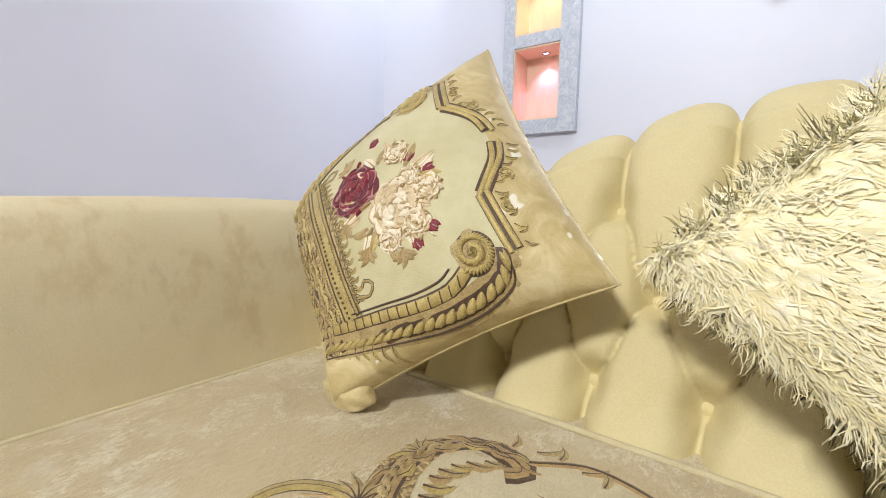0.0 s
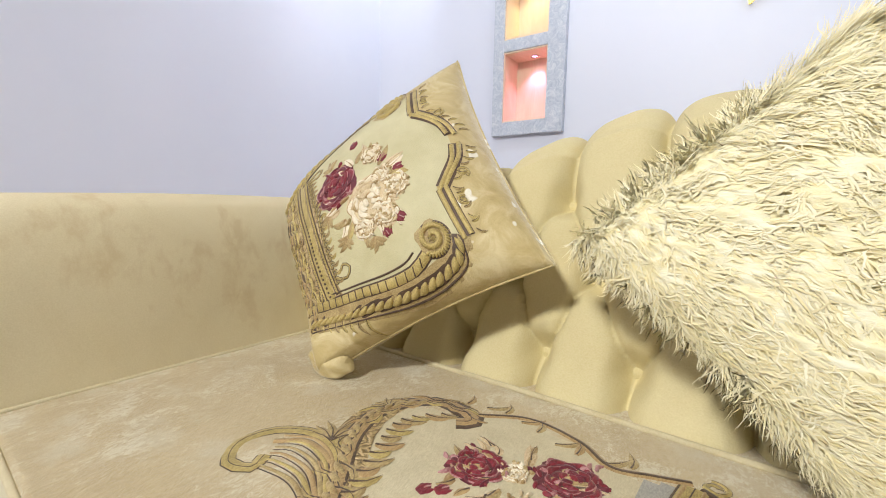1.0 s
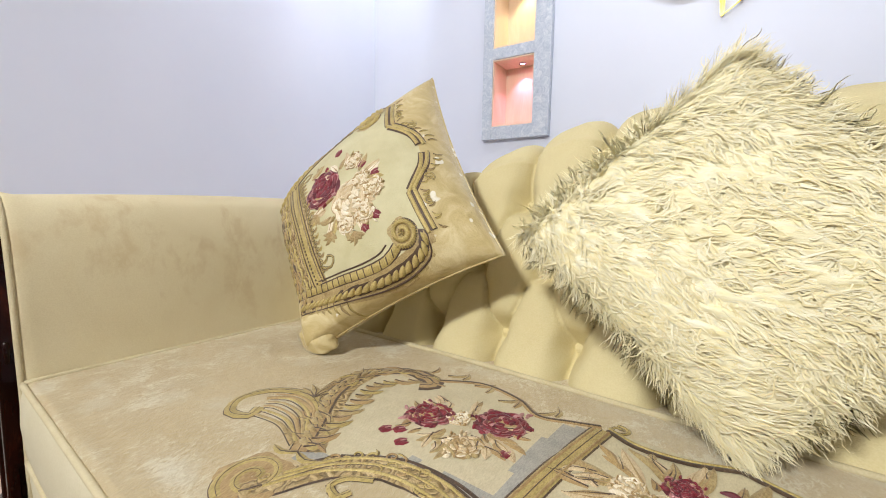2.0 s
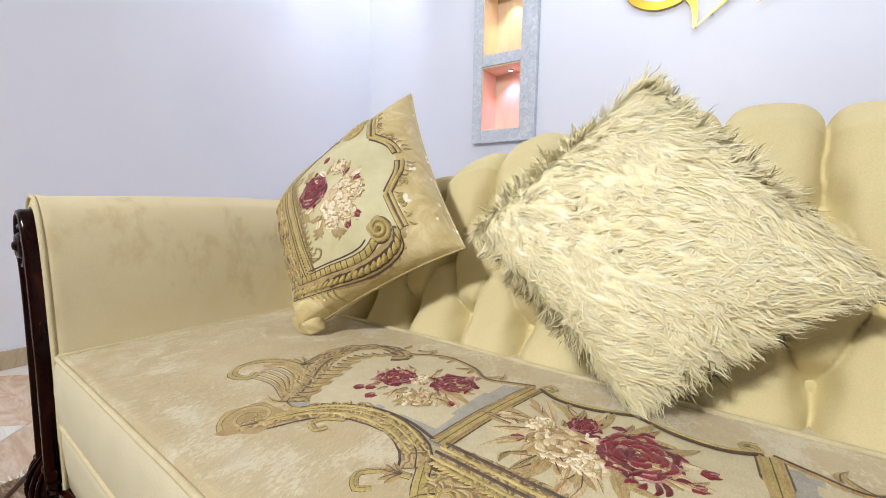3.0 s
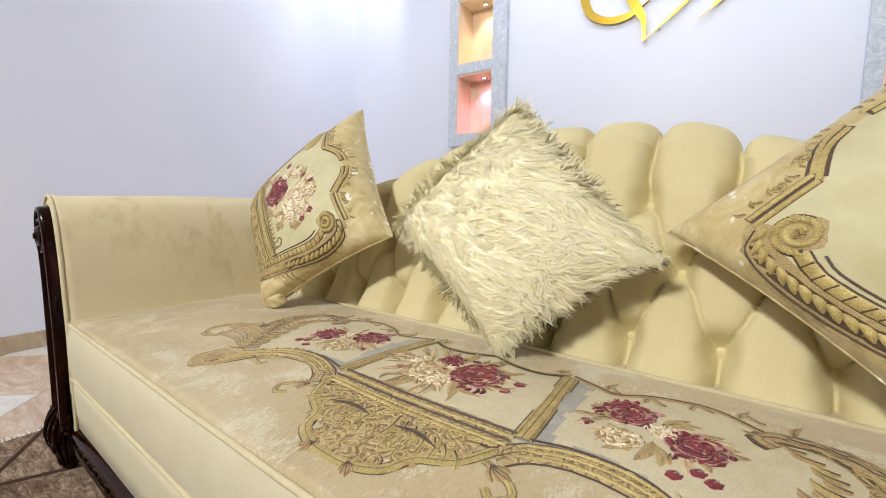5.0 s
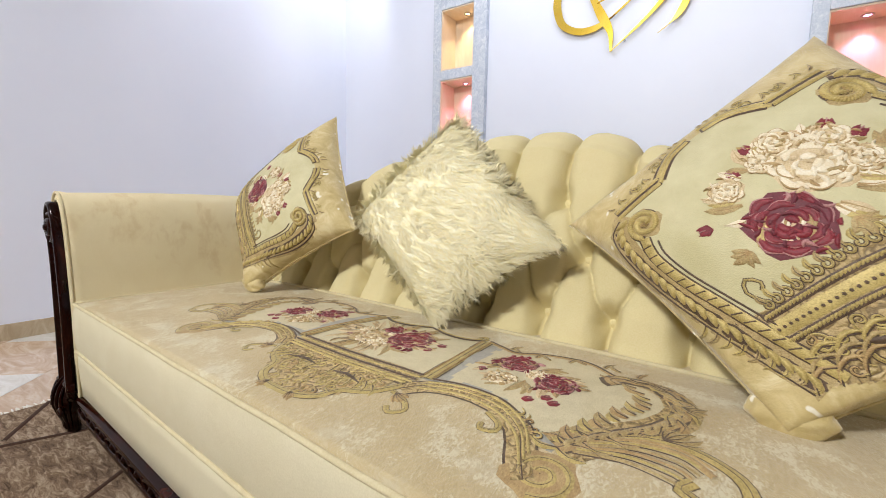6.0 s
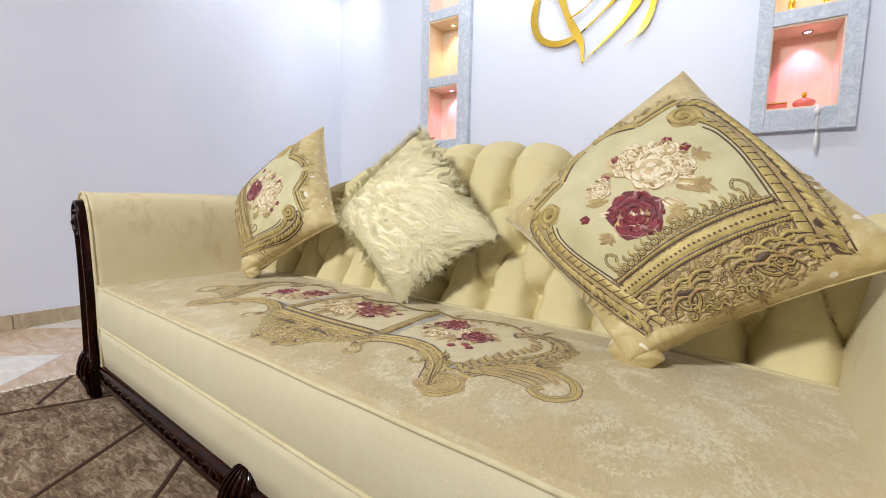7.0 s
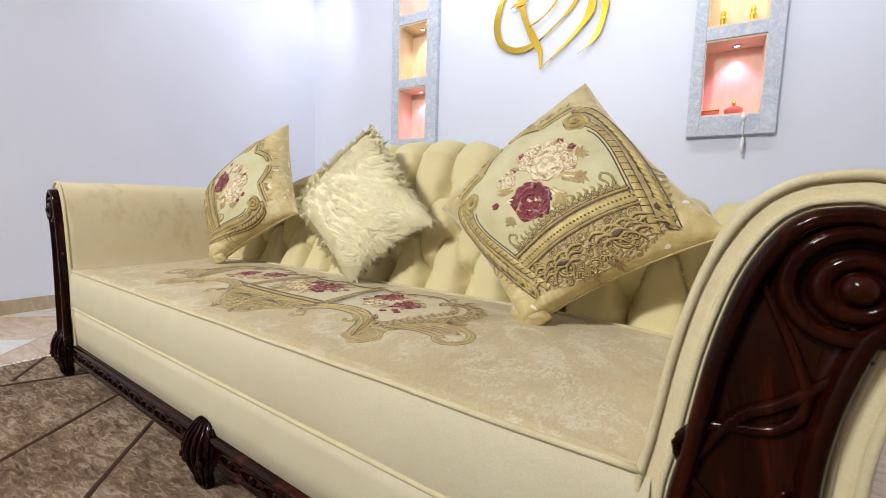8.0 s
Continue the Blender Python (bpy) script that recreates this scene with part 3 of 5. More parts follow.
def seat():
    nx, ny = 250, 84
    xs = [-HALF + 2 * HALF * i / nx for i in range(nx + 1)]
    front = [(-0.002, SEAM_Z), (-0.005, SEAM_Z + 0.010), (-0.007, 0.300), (-0.010, 0.335), (-0.008, 0.375), (-0.003, SEAT_Z - 0.006), (0.0, SEAT_Z)]
    ys = [0.004 + 0.60 * j / ny for j in range(ny + 1)]
    m, rows = Mesh(), []
    for x in xs:
        wob = 0.0025 * noise.noise((x * 5, 1.3, 0.2))
        rows.append([(x, y + wob * (1 if y < 0 else 0.3), z) for y, z in front] + [(x, y, seat_top(x, y) + 0.0015 * noise.noise((x * 9, y * 9, 3.1))) for y in ys])

    def slot(i, j):
        if j < len(front) - 1:
            return 0
        x, y = (xs[i] + xs[i + 1]) / 2, ys[min(j - len(front) + 1, ny)]
        if not inside((x, y), GROUND_ALL):
            return 1
        d = abs(x - DESIGN)
        ragged = 0.010 * noise.noise((x * 30, y * 30, 5.0))
        close = not inside((x, y - 0.018 + ragged), GROUND_ALL) or 0.16 < d < 0.192 + 1.4 * ragged
        return 3 if close and d > 0.16 else 2
    m.grid(rows, slot)
    for side in (0, -1):
        o = len(m.v)
        m.v += rows[side]
        m.face(tuple(range(o, o + len(rows[side]))), 0)
    cushion = part("seat_cushion", m, [PALE_CREAM, DAMASK, IVORY_CLOTH, SILVER_CLOTH], sofa, "beige damask velvet seat with cream front face")
    for name, pts in (("front_piping", [(x, -0.002, SEAT_Z + 0.002 + 0.002 * noise.noise((x * 6, 7, 1))) for x in xs[::3]]),
                      ("lower_piping", [(x, -0.0035, SEAM_Z) for x in xs[::4]]),
                      ("back_piping", [(x, 0.524 + 0.006 * noise.noise((x * 4, 2, 2)), seat_top(x, 0.52) + 0.002) for x in xs[::4]])):
        c = Mesh()
        c.tube(pts, 0.0048)
        part(name, c, PIPING, cushion)
    for s in (-1, 1):
        c = Mesh()
        c.tube([(s * (HALF - 0.004), 0.54 * j / 20, SEAT_Z + 0.005) for j in range(21)], 0.0045)
        part("side_piping", c, PIPING, cushion)
    return cushion


def seat_needlework(cushion):
    st = Stitches(on_seat, 1.0, random.Random(3))
    for s in (-1, 1):
        def P(points):
            return shift(points, -s)

        def A(angle):
            return angle if s < 0 else math.pi - angle
        sg = 1 if s < 0 else -1
        # acanthus plume from the inner tip round the end of the design
        plume = P([(-0.405, 0.150), (-0.445, 0.205), (-0.492, 0.27), (-0.508, 0.34), (-0.47, 0.402), (-0.415, 0.402), (-0.398, 0.385), (-0.412, 0.372)])
        st.stroke(plume, 0.062, 0.0006, SC, lambda t: 1.0 - 0.55 * t)
        st.stroke(plume, 0.036, 0.0009, DA)
        st.border(plume, 0.030, TA)
        for t, q in enumerate(spline(plume[:6], 0.017)):
            for w in (-1, 1):
                d = math.atan2(q[1] - 0.29, q[0] - DESIGN - 0.43 * sg * -1)
                st.leaf((q[0], q[1]), d + w * 1.2 + (math.pi if t % 2 else 0), 0.040, 0.012, (GO, TA, LE)[t % 3], 0.7 * w)
        st.rope(P([(-0.405, 0.155), (-0.452, 0.215), (-0.497, 0.28), (-0.506, 0.345), (-0.468, 0.398)]), 0.024, LE)
        for q in range(15):
            a = (-0.408 - 0.0065 * q + (0.0024 * (q - 9) ** 2 if q > 9 else 0), 0.160 + 0.0155 * q)
            st.leaf(P([a])[0], A(0.75 - 0.05 * q), 0.036 if q % 2 else 0.026, 0.017, (GO, TA, LE)[q % 3], 0.6 * sg)
        # outer curl
        curl = P([(-0.435, 0.195), (-0.48, 0.232), (-0.53, 0.240), (-0.575, 0.215), (-0.587, 0.175), (-0.56, 0.148), (-0.53, 0.158), (-0.538, 0.178)])
        st.border(curl, 0.018, GO)
        for q in range(6):
            f = 1 - 0.13 * q
            st.stroke(P([(-0.432 + 0.002 * q, 0.185 - 0.006 * q), (-0.475, 0.222 - 0.010 * q), (-0.520, 0.232 - 0.013 * q), (-0.555 + 0.006 * q, 0.214 - 0.010 * q)]), 0.0075, 0.002, (TA, GO, LE)[q % 3], lambda t: 1.0 - 0.6 * t)
            st.stroke(P([(-0.432 + 0.002 * q, 0.181 - 0.006 * q), (-0.475, 0.217 - 0.010 * q), (-0.520, 0.227 - 0.013 * q), (-0.552 + 0.006 * q, 0.209 - 0.010 * q)]), 0.0022, 0.0012, DA, lambda t: 1.0 - 0.6 * t)
        st.stroke(P([(-0.43, 0.20), (-0.475, 0.218), (-0.525, 0.222), (-0.555, 0.20)]), 0.010, 0.0016, TA)
        st.fan(P([(-0.50, 0.240)])[0], A(2.2), 1.7, 6, 0.052, 0.013, LE, 0.4 * sg)
        st.fan(P([(-0.505, 0.345)])[0], A(2.7), 1.6, 5, 0.034, 0.011, LE, 0.3 * sg)
        # inner tip and broad band to the bars
        tip = P(coil((-0.408, 0.098), 0.006, 0.036, 0.3, 1.7, 24))
        st.blot(P([(-0.408, 0.098)])[0], 0.042, TA, 0.0012)
        st.border(tip, 0.014, GO)
        st.curls(P([(-0.40, 0.10), (-0.36, 0.155), (-0.30, 0.185), (-0.24, 0.185), (-0.24, 0.21), (-0.31, 0.21), (-0.37, 0.18)]), 14, 0.0075)
        band = P([(-0.398, 0.078), (-0.378, 0.112), (-0.352, 0.158), (-0.30, 0.192), (-0.235, 0.196), (-0.185, 0.178), (-0.16, 0.150)])
        st.border(band, 0.040, SC)
        for off in (-0.012, 0.0, 0.012):
            st.stroke(P([(-0.385, 0.108 - off), (-0.352, 0.160 - off), (-0.30, 0.193 - off), (-0.235, 0.197 - off), (-0.18, 0.178 - off)]), 0.0042, 0.002, GO, lift=0.0012)
        st.stroke(P([(-0.36, 0.176), (-0.30, 0.212), (-0.235, 0.218), (-0.175, 0.205)]), 0.005, 0.001, DA)
        st.border(P([(-0.30, 0.170), (-0.325, 0.155), (-0.33, 0.138), (-0.312, 0.132), (-0.306, 0.144)]), 0.010, GO)
        st.border(P([(-0.155, 0.138), (-0.185, 0.128), (-0.205, 0.108), (-0.19, 0.092), (-0.177, 0.102)]), 0.010, GO)
        st.fan(P([(-0.165, 0.135)])[0], A(3.6), 1.4, 5, 0.034, 0.010, TA, 0.3 * sg)
        # bar between the fields
        st.border(P([(-0.168, 0.200), (-0.160, 0.30), (-0.146, 0.42)]), 0.030, GO)
        for off in (-0.009, 0.009):
            st.stroke(P([(-0.168 + off, 0.205), (-0.160 + off, 0.30), (-0.146 + off, 0.418)]), 0.0035, 0.0016, TA, lift=0.0014)
        st.border(P(coil((-0.130, 0.436), 0.004, 0.014, 0, 1.3, 12)), 0.007, GO)
        # vine along the back
        vine = P([(-0.40, 0.408), (-0.34, 0.445), (-0.27, 0.432), (-0.225, 0.402), (-0.185, 0.415), (-0.15, 0.430)])
        st.stroke(vine, 0.012, 0.0014, TA)
        st.stroke(vine, 0.005, 0.0008, DA, lift=0.0014)
        st.stroke(P([(-0.14, 0.425), (-0.10, 0.405), (-0.05, 0.408), (0.0, 0.43)]), 0.009, 0.0014, DA)
        st.stroke(P([(-0.14, 0.432), (-0.10, 0.412), (-0.05, 0.415), (0.0, 0.437)]), 0.005, 0.0018, GO)
        for q in range(9):
            x = -0.43 + 0.028 * q
            st.leaf(P([(x, 0.418 + 0.018 * math.sin(2.5 * q * 0.28 + 0.4))])[0], A(1.1 + 0.5 * (-1) ** q), 0.036, 0.011, LE if q % 3 else TA, 0.5 * sg)
        st.done("scroll_border", cushion, "raised tan and gold embroidered scrollwork")
    # shield at the front
    st.stroke([(DESIGN - 0.15, 0.186), (DESIGN, 0.188), (DESIGN + 0.15, 0.186)], 0.050, 0.0009, SC)
    st.stroke([(DESIGN - 0.135, 0.148), (DESIGN, 0.140), (DESIGN + 0.135, 0.148)], 0.052, 0.0009, SC)
    st.stroke([(DESIGN - 0.095, 0.108), (DESIGN, 0.098), (DESIGN + 0.095, 0.108)], 0.052, 0.0009, SC)
    st.stroke([(DESIGN - 0.052, 0.072), (DESIGN, 0.060), (DESIGN + 0.052, 0.072)], 0.044, 0.0009, SC)
    st.curls([(DESIGN - 0.15, 0.158), (DESIGN + 0.15, 0.158), (DESIGN + 0.085, 0.10), (DESIGN + 0.05, 0.055), (DESIGN - 0.05, 0.055), (DESIGN - 0.085, 0.10)], 46, 0.0095)
    for q, y in enumerate((0.206, 0.196, 0.186, 0.176)):
        st.stroke([(DESIGN - 0.16, y), (DESIGN, y - 0.004), (DESIGN + 0.16, y)], 0.0045, 0.0018, GO if q % 2 else DA, lift=0.0012)
    st.rope([(DESIGN - 0.155, 0.167), (DESIGN, 0.162), (DESIGN + 0.155, 0.167)], 0.011, GO)
    for s in (-1, 1):
        sg = -s
        for q in range(7):
            st.leaf((DESIGN + s * (0.016 + 0.017 * q), 0.150 - 0.003 * q), (-1.35 if s > 0 else -1.79) + s * 0.10 * q, 0.062 - 0.005 * q, 0.012, GO, 0.4 * sg)
        st.border([(DESIGN + s * x, y) for x, y in [(0.155, 0.160), (0.128, 0.118), (0.088, 0.095), (0.070, 0.062), (0.030, 0.045), (0.0, 0.043)]], 0.018, GO)
        st.border([(DESIGN + s * x, y) for x, y in coil((0.045, 0.105), 0.006, 0.024, 1.0, 1.4, 18)], 0.008, GO)
        st.border([(DESIGN + s * x, y) for x, y in coil((0.105, 0.135), 0.004, 0.016, 2.0, 1.3, 14)], 0.007, GO)
        st.fan((DESIGN + s * 0.03, 0.05), -math.pi / 2 + s * 0.6, 1.2, 5, 0.026, 0.008, TA, 0.2 * sg)
        st.stroke([(DESIGN + s * 0.02, 0.128), (DESIGN + s * 0.06, 0.133), (DESIGN + s * 0.10, 0.122)], 0.007, 0.001, DA, lambda t: math.sin(math.pi * t) + 0.05, lift=0.0022)
    st.done("shield_ornament", cushion, "raised gold embroidered shield ornament")
    rng = random.Random(8)

    def bouquet(flowers, leaves, spread):
        cx = sum(f[0] for f in flowers) / len(flowers)
        cy = sum(f[1] for f in flowers) / len(flowers)
        for q in range(leaves):
            a = 2 * math.pi * q / leaves + rng.uniform(-0.2, 0.2)
            p = (cx + spread * 0.45 * math.cos(a), cy + spread * 0.30 * math.sin(a))
            for w in (0.55, 1.0):
                st.leaf((cx + (p[0] - cx) * (0.6 + w), cy + (p[1] - cy) * (0.6 + w)), a + rng.uniform(-0.7, 0.7), 0.04 * spread / 0.1, 0.011, (TA, PE, LE)[q % 3], rng.uniform(-0.8, 0.8), DA if q % 2 else TA)
            st.leaf(p, a + rng.uniform(-0.4, 0.4), rng.uniform(0.045, 0.07) * spread / 0.1, 0.016, LE if q % 3 else PE, rng.uniform(-0.6, 0.6), TA)
        for q in range(leaves * 2):
            a, d = rng.uniform(0, 6.28), rng.uniform(0.35, 0.95) * spread
            st.leaf((cx + d * math.cos(a), cy + 0.7 * d * math.sin(a)), a + rng.uniform(-0.8, 0.8), rng.uniform(0.018, 0.030), 0.010, rng.choice((TA, LE, PE, TA)), rng.uniform(-0.8, 0.8))
        for x, y, r, c in flowers:
            st.rose((x, y), r, *c)
            st.flecks((x, y), r, (CR, WI, CR, WI, PI) if c[0] == WI else (TA, PE, IV, LE), 30)
        return st
    red, peach, ivory = (WI, CR, PI), (TA, PE, IV), (PE, IV, PE)
    D = DESIGN
    for s in (-1, 1):
        bouquet([(D + s * 0.338, 0.308, 0.033, red), (D + s * 0.252, 0.350, 0.036, red), (D + s * 0.262, 0.275, 0.024, peach), (D + s * 0.300, 0.322, 0.016, ivory)], 10, 0.085)
        for x, y in ((0.345, 0.255), (0.325, 0.236), (0.36, 0.245), (0.215, 0.290)):
            st.bud((D + s * x, y), 0.010, 1.0)
        st.done("rose_spray", cushion, "embroidered crimson roses with tan leaves")
    bouquet([(D + 0.026, 0.322, 0.050, red), (D - 0.052, 0.288, 0.042, peach), (D - 0.045, 0.350, 0.020, red), (D - 0.012, 0.270, 0.024, ivory), (D - 0.088, 0.320, 0.018, ivory)], 16, 0.125)
    for x, y in ((0.095, 0.335), (0.088, 0.30), (-0.10, 0.27)):
        st.bud((D + x, y), 0.011, 0.4)
    st.done("rose_spray", cushion, "large embroidered crimson and peach rose spray")


cushion = seat()
seat_needlework(cushion)


def apron_and_rail():
    m = Mesh()
    xs = [-HALF + 2 * HALF * i / 60 for i in range(61)]
    m.grid([[(x, 0.55, 0.11), (x, 0.006, 0.11), (x, 0.0, 0.18), (x, -0.003, 0.235), (x, -0.001, 0.262), (x, 0.012, 0.2675), (x, 0.05, 0.268)] for x in xs])
    part("apron", m, PALE_CREAM, sofa, "cream velvet front apron")
    m = Mesh()
    prof = [(0.03, 0.066), (-0.004, 0.066), (-0.010, 0.071), (-0.010, 0.079), (-0.004, 0.083), (-0.004, 0.112), (-0.012, 0.116), (-0.014, 0.125), (-0.008, 0.131), (0.03, 0.131)]
    m.grid([[(x, y, z) for y, z in prof] for x in xs])
    rail = part("front_rail", m, WOOD, sofa, "carved dark mahogany front rail")
    m = Mesh()
    m.tube([(0.044 * math.cos(q), -0.006, 0.0145 * math.sin(q)) for q in (2 * math.pi * j / 24 for j in range(24))], 0.0042, sides=6, closed=True)
    m.lathe((0, 0, 0), [(0.011, -0.003), (0.009, -0.008), (0.004, -0.011), (0.0005, -0.012)], sides=10, axis="y")
    first = None
    for i in range(22):
        x = -0.8925 + 0.085 * i
        if abs(x) < 0.06:
            continue
        if first is None:
            first = part("carved_oval", m, WOOD, rail)
            ob = first
        else:
            ob = new("carved_oval", first.data)
            ob.parent = rail
        ob.location = (x, -0.002, 0.0975)


def carved_foot(x, y, width, height, lean):
    """A fluted acanthus foot with a rolled toe and a leaf that climbs over the rail."""
    m, rows = Mesh(), []
    n, sides = 28, 72
    for i in range(n + 1):
        s = i / n
        z = height * s
        w = width * float(np.interp(s, (0, 0.08, 0.2, 0.42, 0.60, 0.76, 0.90, 1.0), (0.46, 0.52, 0.50, 0.80, 1.0, 0.93, 0.62, 0.16)))
        d = w * 0.28
        ring = []
        for j in range(sides):
            q = 2 * math.pi * j / sides
            rib = 1 + 0.11 * abs(math.cos(4.5 * q + 0.5 * s)) * math.sin(math.pi * min(1, s * 1.05)) - 0.03 * math.cos(18 * q)
            ring.append((w * 0.5 * rib * math.cos(q) + lean * (1 - s) ** 2, d * rib * math.sin(q) - 0.018 * math.sin(math.pi * s) - 0.012 * (1 - s) ** 3, z))
        rows.append(ring)
    o = m.grid(rows, 0, True)
    m.face(tuple(o + j for j in reversed(range(sides))))
    m.face(tuple(o + n * sides + j for j in range(sides)))
    foot = part("leg", m, WOOD, sofa, "carved mahogany acanthus leg")
    foot.location = (x, y, FLOOR + 0.012)
    for k in range(-3, 4):
        c, pts, rad = Mesh(), [], []
        for i in range(2, n):
            s = i / n
            ring = rows[i]
            p = ring[int(round(sides * (0.75 + 0.058 * k))) % sides]
            pts.append((p[0], p[1] - 0.001, p[2]))
            rad.append(0.0055 * math.sin(math.pi * (0.06 + 0.9 * s)) ** 0.8)
        c.tube(pts, rad, sides=6)
        part("flute", c, WOOD, foot)
    for s in (-1, 1):
        c = Mesh()
        pts = [(s * (width * 0.33 + 0.014 * math.cos(q) * (1 - q / 9)), -width * 0.36 - 0.006, height * 0.42 + 0.018 * math.sin(q) * (1 - q / 9)) for q in (0.5 * k for k in range(17))]
        c.tube(pts, [0.006 - 0.0002 * k for k in range(17)], sides=6)
        part("scroll", c, WOOD, foot)
    return foot


apron_and_rail()
carved_foot(0.0, 0.014, 0.108, 0.176, 0.0)
for side in (-1, 1):
    carved_foot(side * 1.035, 0.012, 0.125, 0.205, side * 0.02)
    carved_foot(side * 1.0, 0.74, 0.09, 0.13, 0.0)

# arm outline: distance outwards from the seat, height
ARM_IN = [(0.0, 0.12), (0.0, 0.28), (0.001, 0.39), (0.010, 0.452), (0.024, 0.552), (0.042, 0.628), (0.062, 0.675), (0.084, 0.704), (0.110, 0.719)]
ARM = ARM_IN + [(0.143 + 0.074 * math.cos(q), 0.637 + 0.086 * math.sin(q)) for q in (math.radians(a) for a in range(92, -62, -11))] + [(0.176, 0.51), (0.170, 0.44), (0.168, 0.28), (0.168, 0.12)]


def shrunk(outline, d):
    """The outline moved inwards by d."""
    out, n = [], len(outline)
    for i, (x, y) in enumerate(outline):
        (ax, ay), (bx, by) = outline[i - 1], outline[(i + 1) % n]
        tx, ty = bx - ax, by - ay
        r = math.hypot(tx, ty)
        out.append((x + d * ty / r, y - d * tx / r))
    return out


def arm(s):
    half, flare = (HALF, 0.84) if s < 0 else (HALF - 0.016, 1.0)

    def at(outline, y):
        return [(s * (half + flare * x), y, tall(z)) for x, z in outline]

    def tall(z):
        return z if s < 0 or z < 0.39 else 0.39 + 0.957 * (z - 0.39)
    m = Mesh()
    ys = [0.0 + 0.80 * j / 40 for j in range(41)]
    fine = [tuple(p) for p in spline(ARM, 0.012)]
    rows = [at(shrunk(fine, 0.012), -0.001), at(shrunk(fine, 0.004), -0.0005), at(fine, 0.006)]
    for y in ys[1:]:
        puff = 0.006 * math.sin(math.pi * y / 0.8)
        rows.append([(s * (half + flare * x - puff * (1 if x < 0.09 else -0.5) + 0.0016 * noise.noise((y * 7, z * 7, s))), y, tall(z) + (0.008 * math.sin(math.pi * min(1, y / 0.75)) - 0.004 if z > 0.6 else 0)) for x, z in fine])
    m.grid(rows, 0, True)
    o = len(m.v)
    m.v += rows[0]
    m.face(tuple(range(o, o + len(fine))))
    body = part("arm", m, ARM_CREAM, sofa, "rolled cream velvet arm with faint rubbed marks")
    c = Mesh()
    c.tube(at(shrunk(fine, 0.004), -0.002), 0.0045)
    part("edge_piping", c, PIPING, body)
    c = Mesh()
    c.tube(at(shrunk(fine, 0.024), -0.002), 0.0035)
    part("edge_piping", c, PIPING, body)
    # carved panel on the arm's front
    inner = shrunk(fine, 0.030)
    m, rows = Mesh(), []
    for d, y in ((0.0, 0.004), (0.0, -0.020), (0.003, -0.026), (0.010, -0.028), (0.014, -0.024), (0.017, -0.014), (0.022, -0.012)):
        rows.append(at(shrunk(inner, d), y))
    m.grid(rows, 0, True)
    o = len(m.v)
    m.v += rows[-1]
    m.face(tuple(range(o, o + len(inner))))
    panel = part("arm_panel", m, WOOD, sofa, "glossy dark mahogany panel with carved rosette and leaf sprays")
    cx, cz = s * (half + flare * 0.146), 0.618
    c = Mesh()
    c.lathe((cx, 0, cz), [(0.050, -0.012), (0.048, -0.022), (0.042, -0.026), (0.036, -0.022), (0.034, -0.012)], axis="y")
    c.lathe((cx, 0, cz), [(0.030, -0.012), (0.028, -0.024), (0.022, -0.030), (0.015, -0.026), (0.013, -0.020), (0.012, -0.029), (0.007, -0.035), (0.0005, -0.036)], axis="y")
    part("rosette", c, WOOD, panel)
    for pts, r in (([(0.088, 0.612), (0.112, 0.561), (0.126, 0.517), (0.108, 0.488), (0.058, 0.476), (0.036, 0.452), (0.050, 0.424), (0.078, 0.400)], 0.0055),
                   ([(0.044, 0.425), (0.078, 0.487), (0.115, 0.515), (0.160, 0.560)], 0.0065),
                   ([(0.120, 0.440), (0.095, 0.380), (0.070, 0.330), (0.085, 0.270)], 0.006),
                   ([(0.050, 0.340), (0.080, 0.310), (0.120, 0.320), (0.130, 0.360)], 0.005),
                   ([(0.050, 0.230), (0.085, 0.250), (0.125, 0.235)], 0.006)):
        curve = spline(pts, 0.008)
        n = len(curve)
        c = Mesh()
        c.tube([(s * (half + flare * p[0]), -0.0135, p[1] + 0.02 * max(0.0, p[1] - 0.39)) for p in curve], [r * (0.35 + 0.65 * math.sin(math.pi * min(1, 0.12 + 0.85 * i / n))) for i in range(n)], sides=8)
        part("carved_spray", c, WOOD, panel)


arm(-1)
arm(1)

# ---- tufted back ----
TUFT, ROWS_Z, FIRST = 0.146, (0.462, 0.585, 0.712), 0.209 - 0.146 * 8
BACK_TOP = [(0.0, 0.838), (0.15, 0.835), (0.28, 0.821), (0.42, 0.778), (0.54, 0.730), (0.70, 0.684), (0.88, 0.645), (1.09, 0.620)]


def crest(x):
    a = abs(x + 0.01)
    for (x0, z0), (x1, z1) in zip(BACK_TOP, BACK_TOP[1:]):
        if a <= x1:
            t = (a - x0) / (x1 - x0)
            t = t if x0 > 0 else t * t
            return z0 + (z1 - z0) * t
    return BACK_TOP[-1][1]


def lean_y(z):
    return 0.606 + 0.36 * (z - 0.462)


def bulge(q):
    q = abs(2 * (q - math.floor(q)) - 1)
    return max(0.0, 1 - q ** 3.6) ** 0.55


def dimple(x, z):
    """How far the cloth is drawn in by the nearest button."""
    near = 1.0
    for r, zr in enumerate(ROWS_Z):
        u = (x - FIRST) / TUFT - (0.5 if r == 1 else 0.0)
        near = min(near, (TUFT * (u - round(u))) ** 2 + (0.8 * (z - zr)) ** 2)
    return math.exp(-near / 0.020 ** 2)


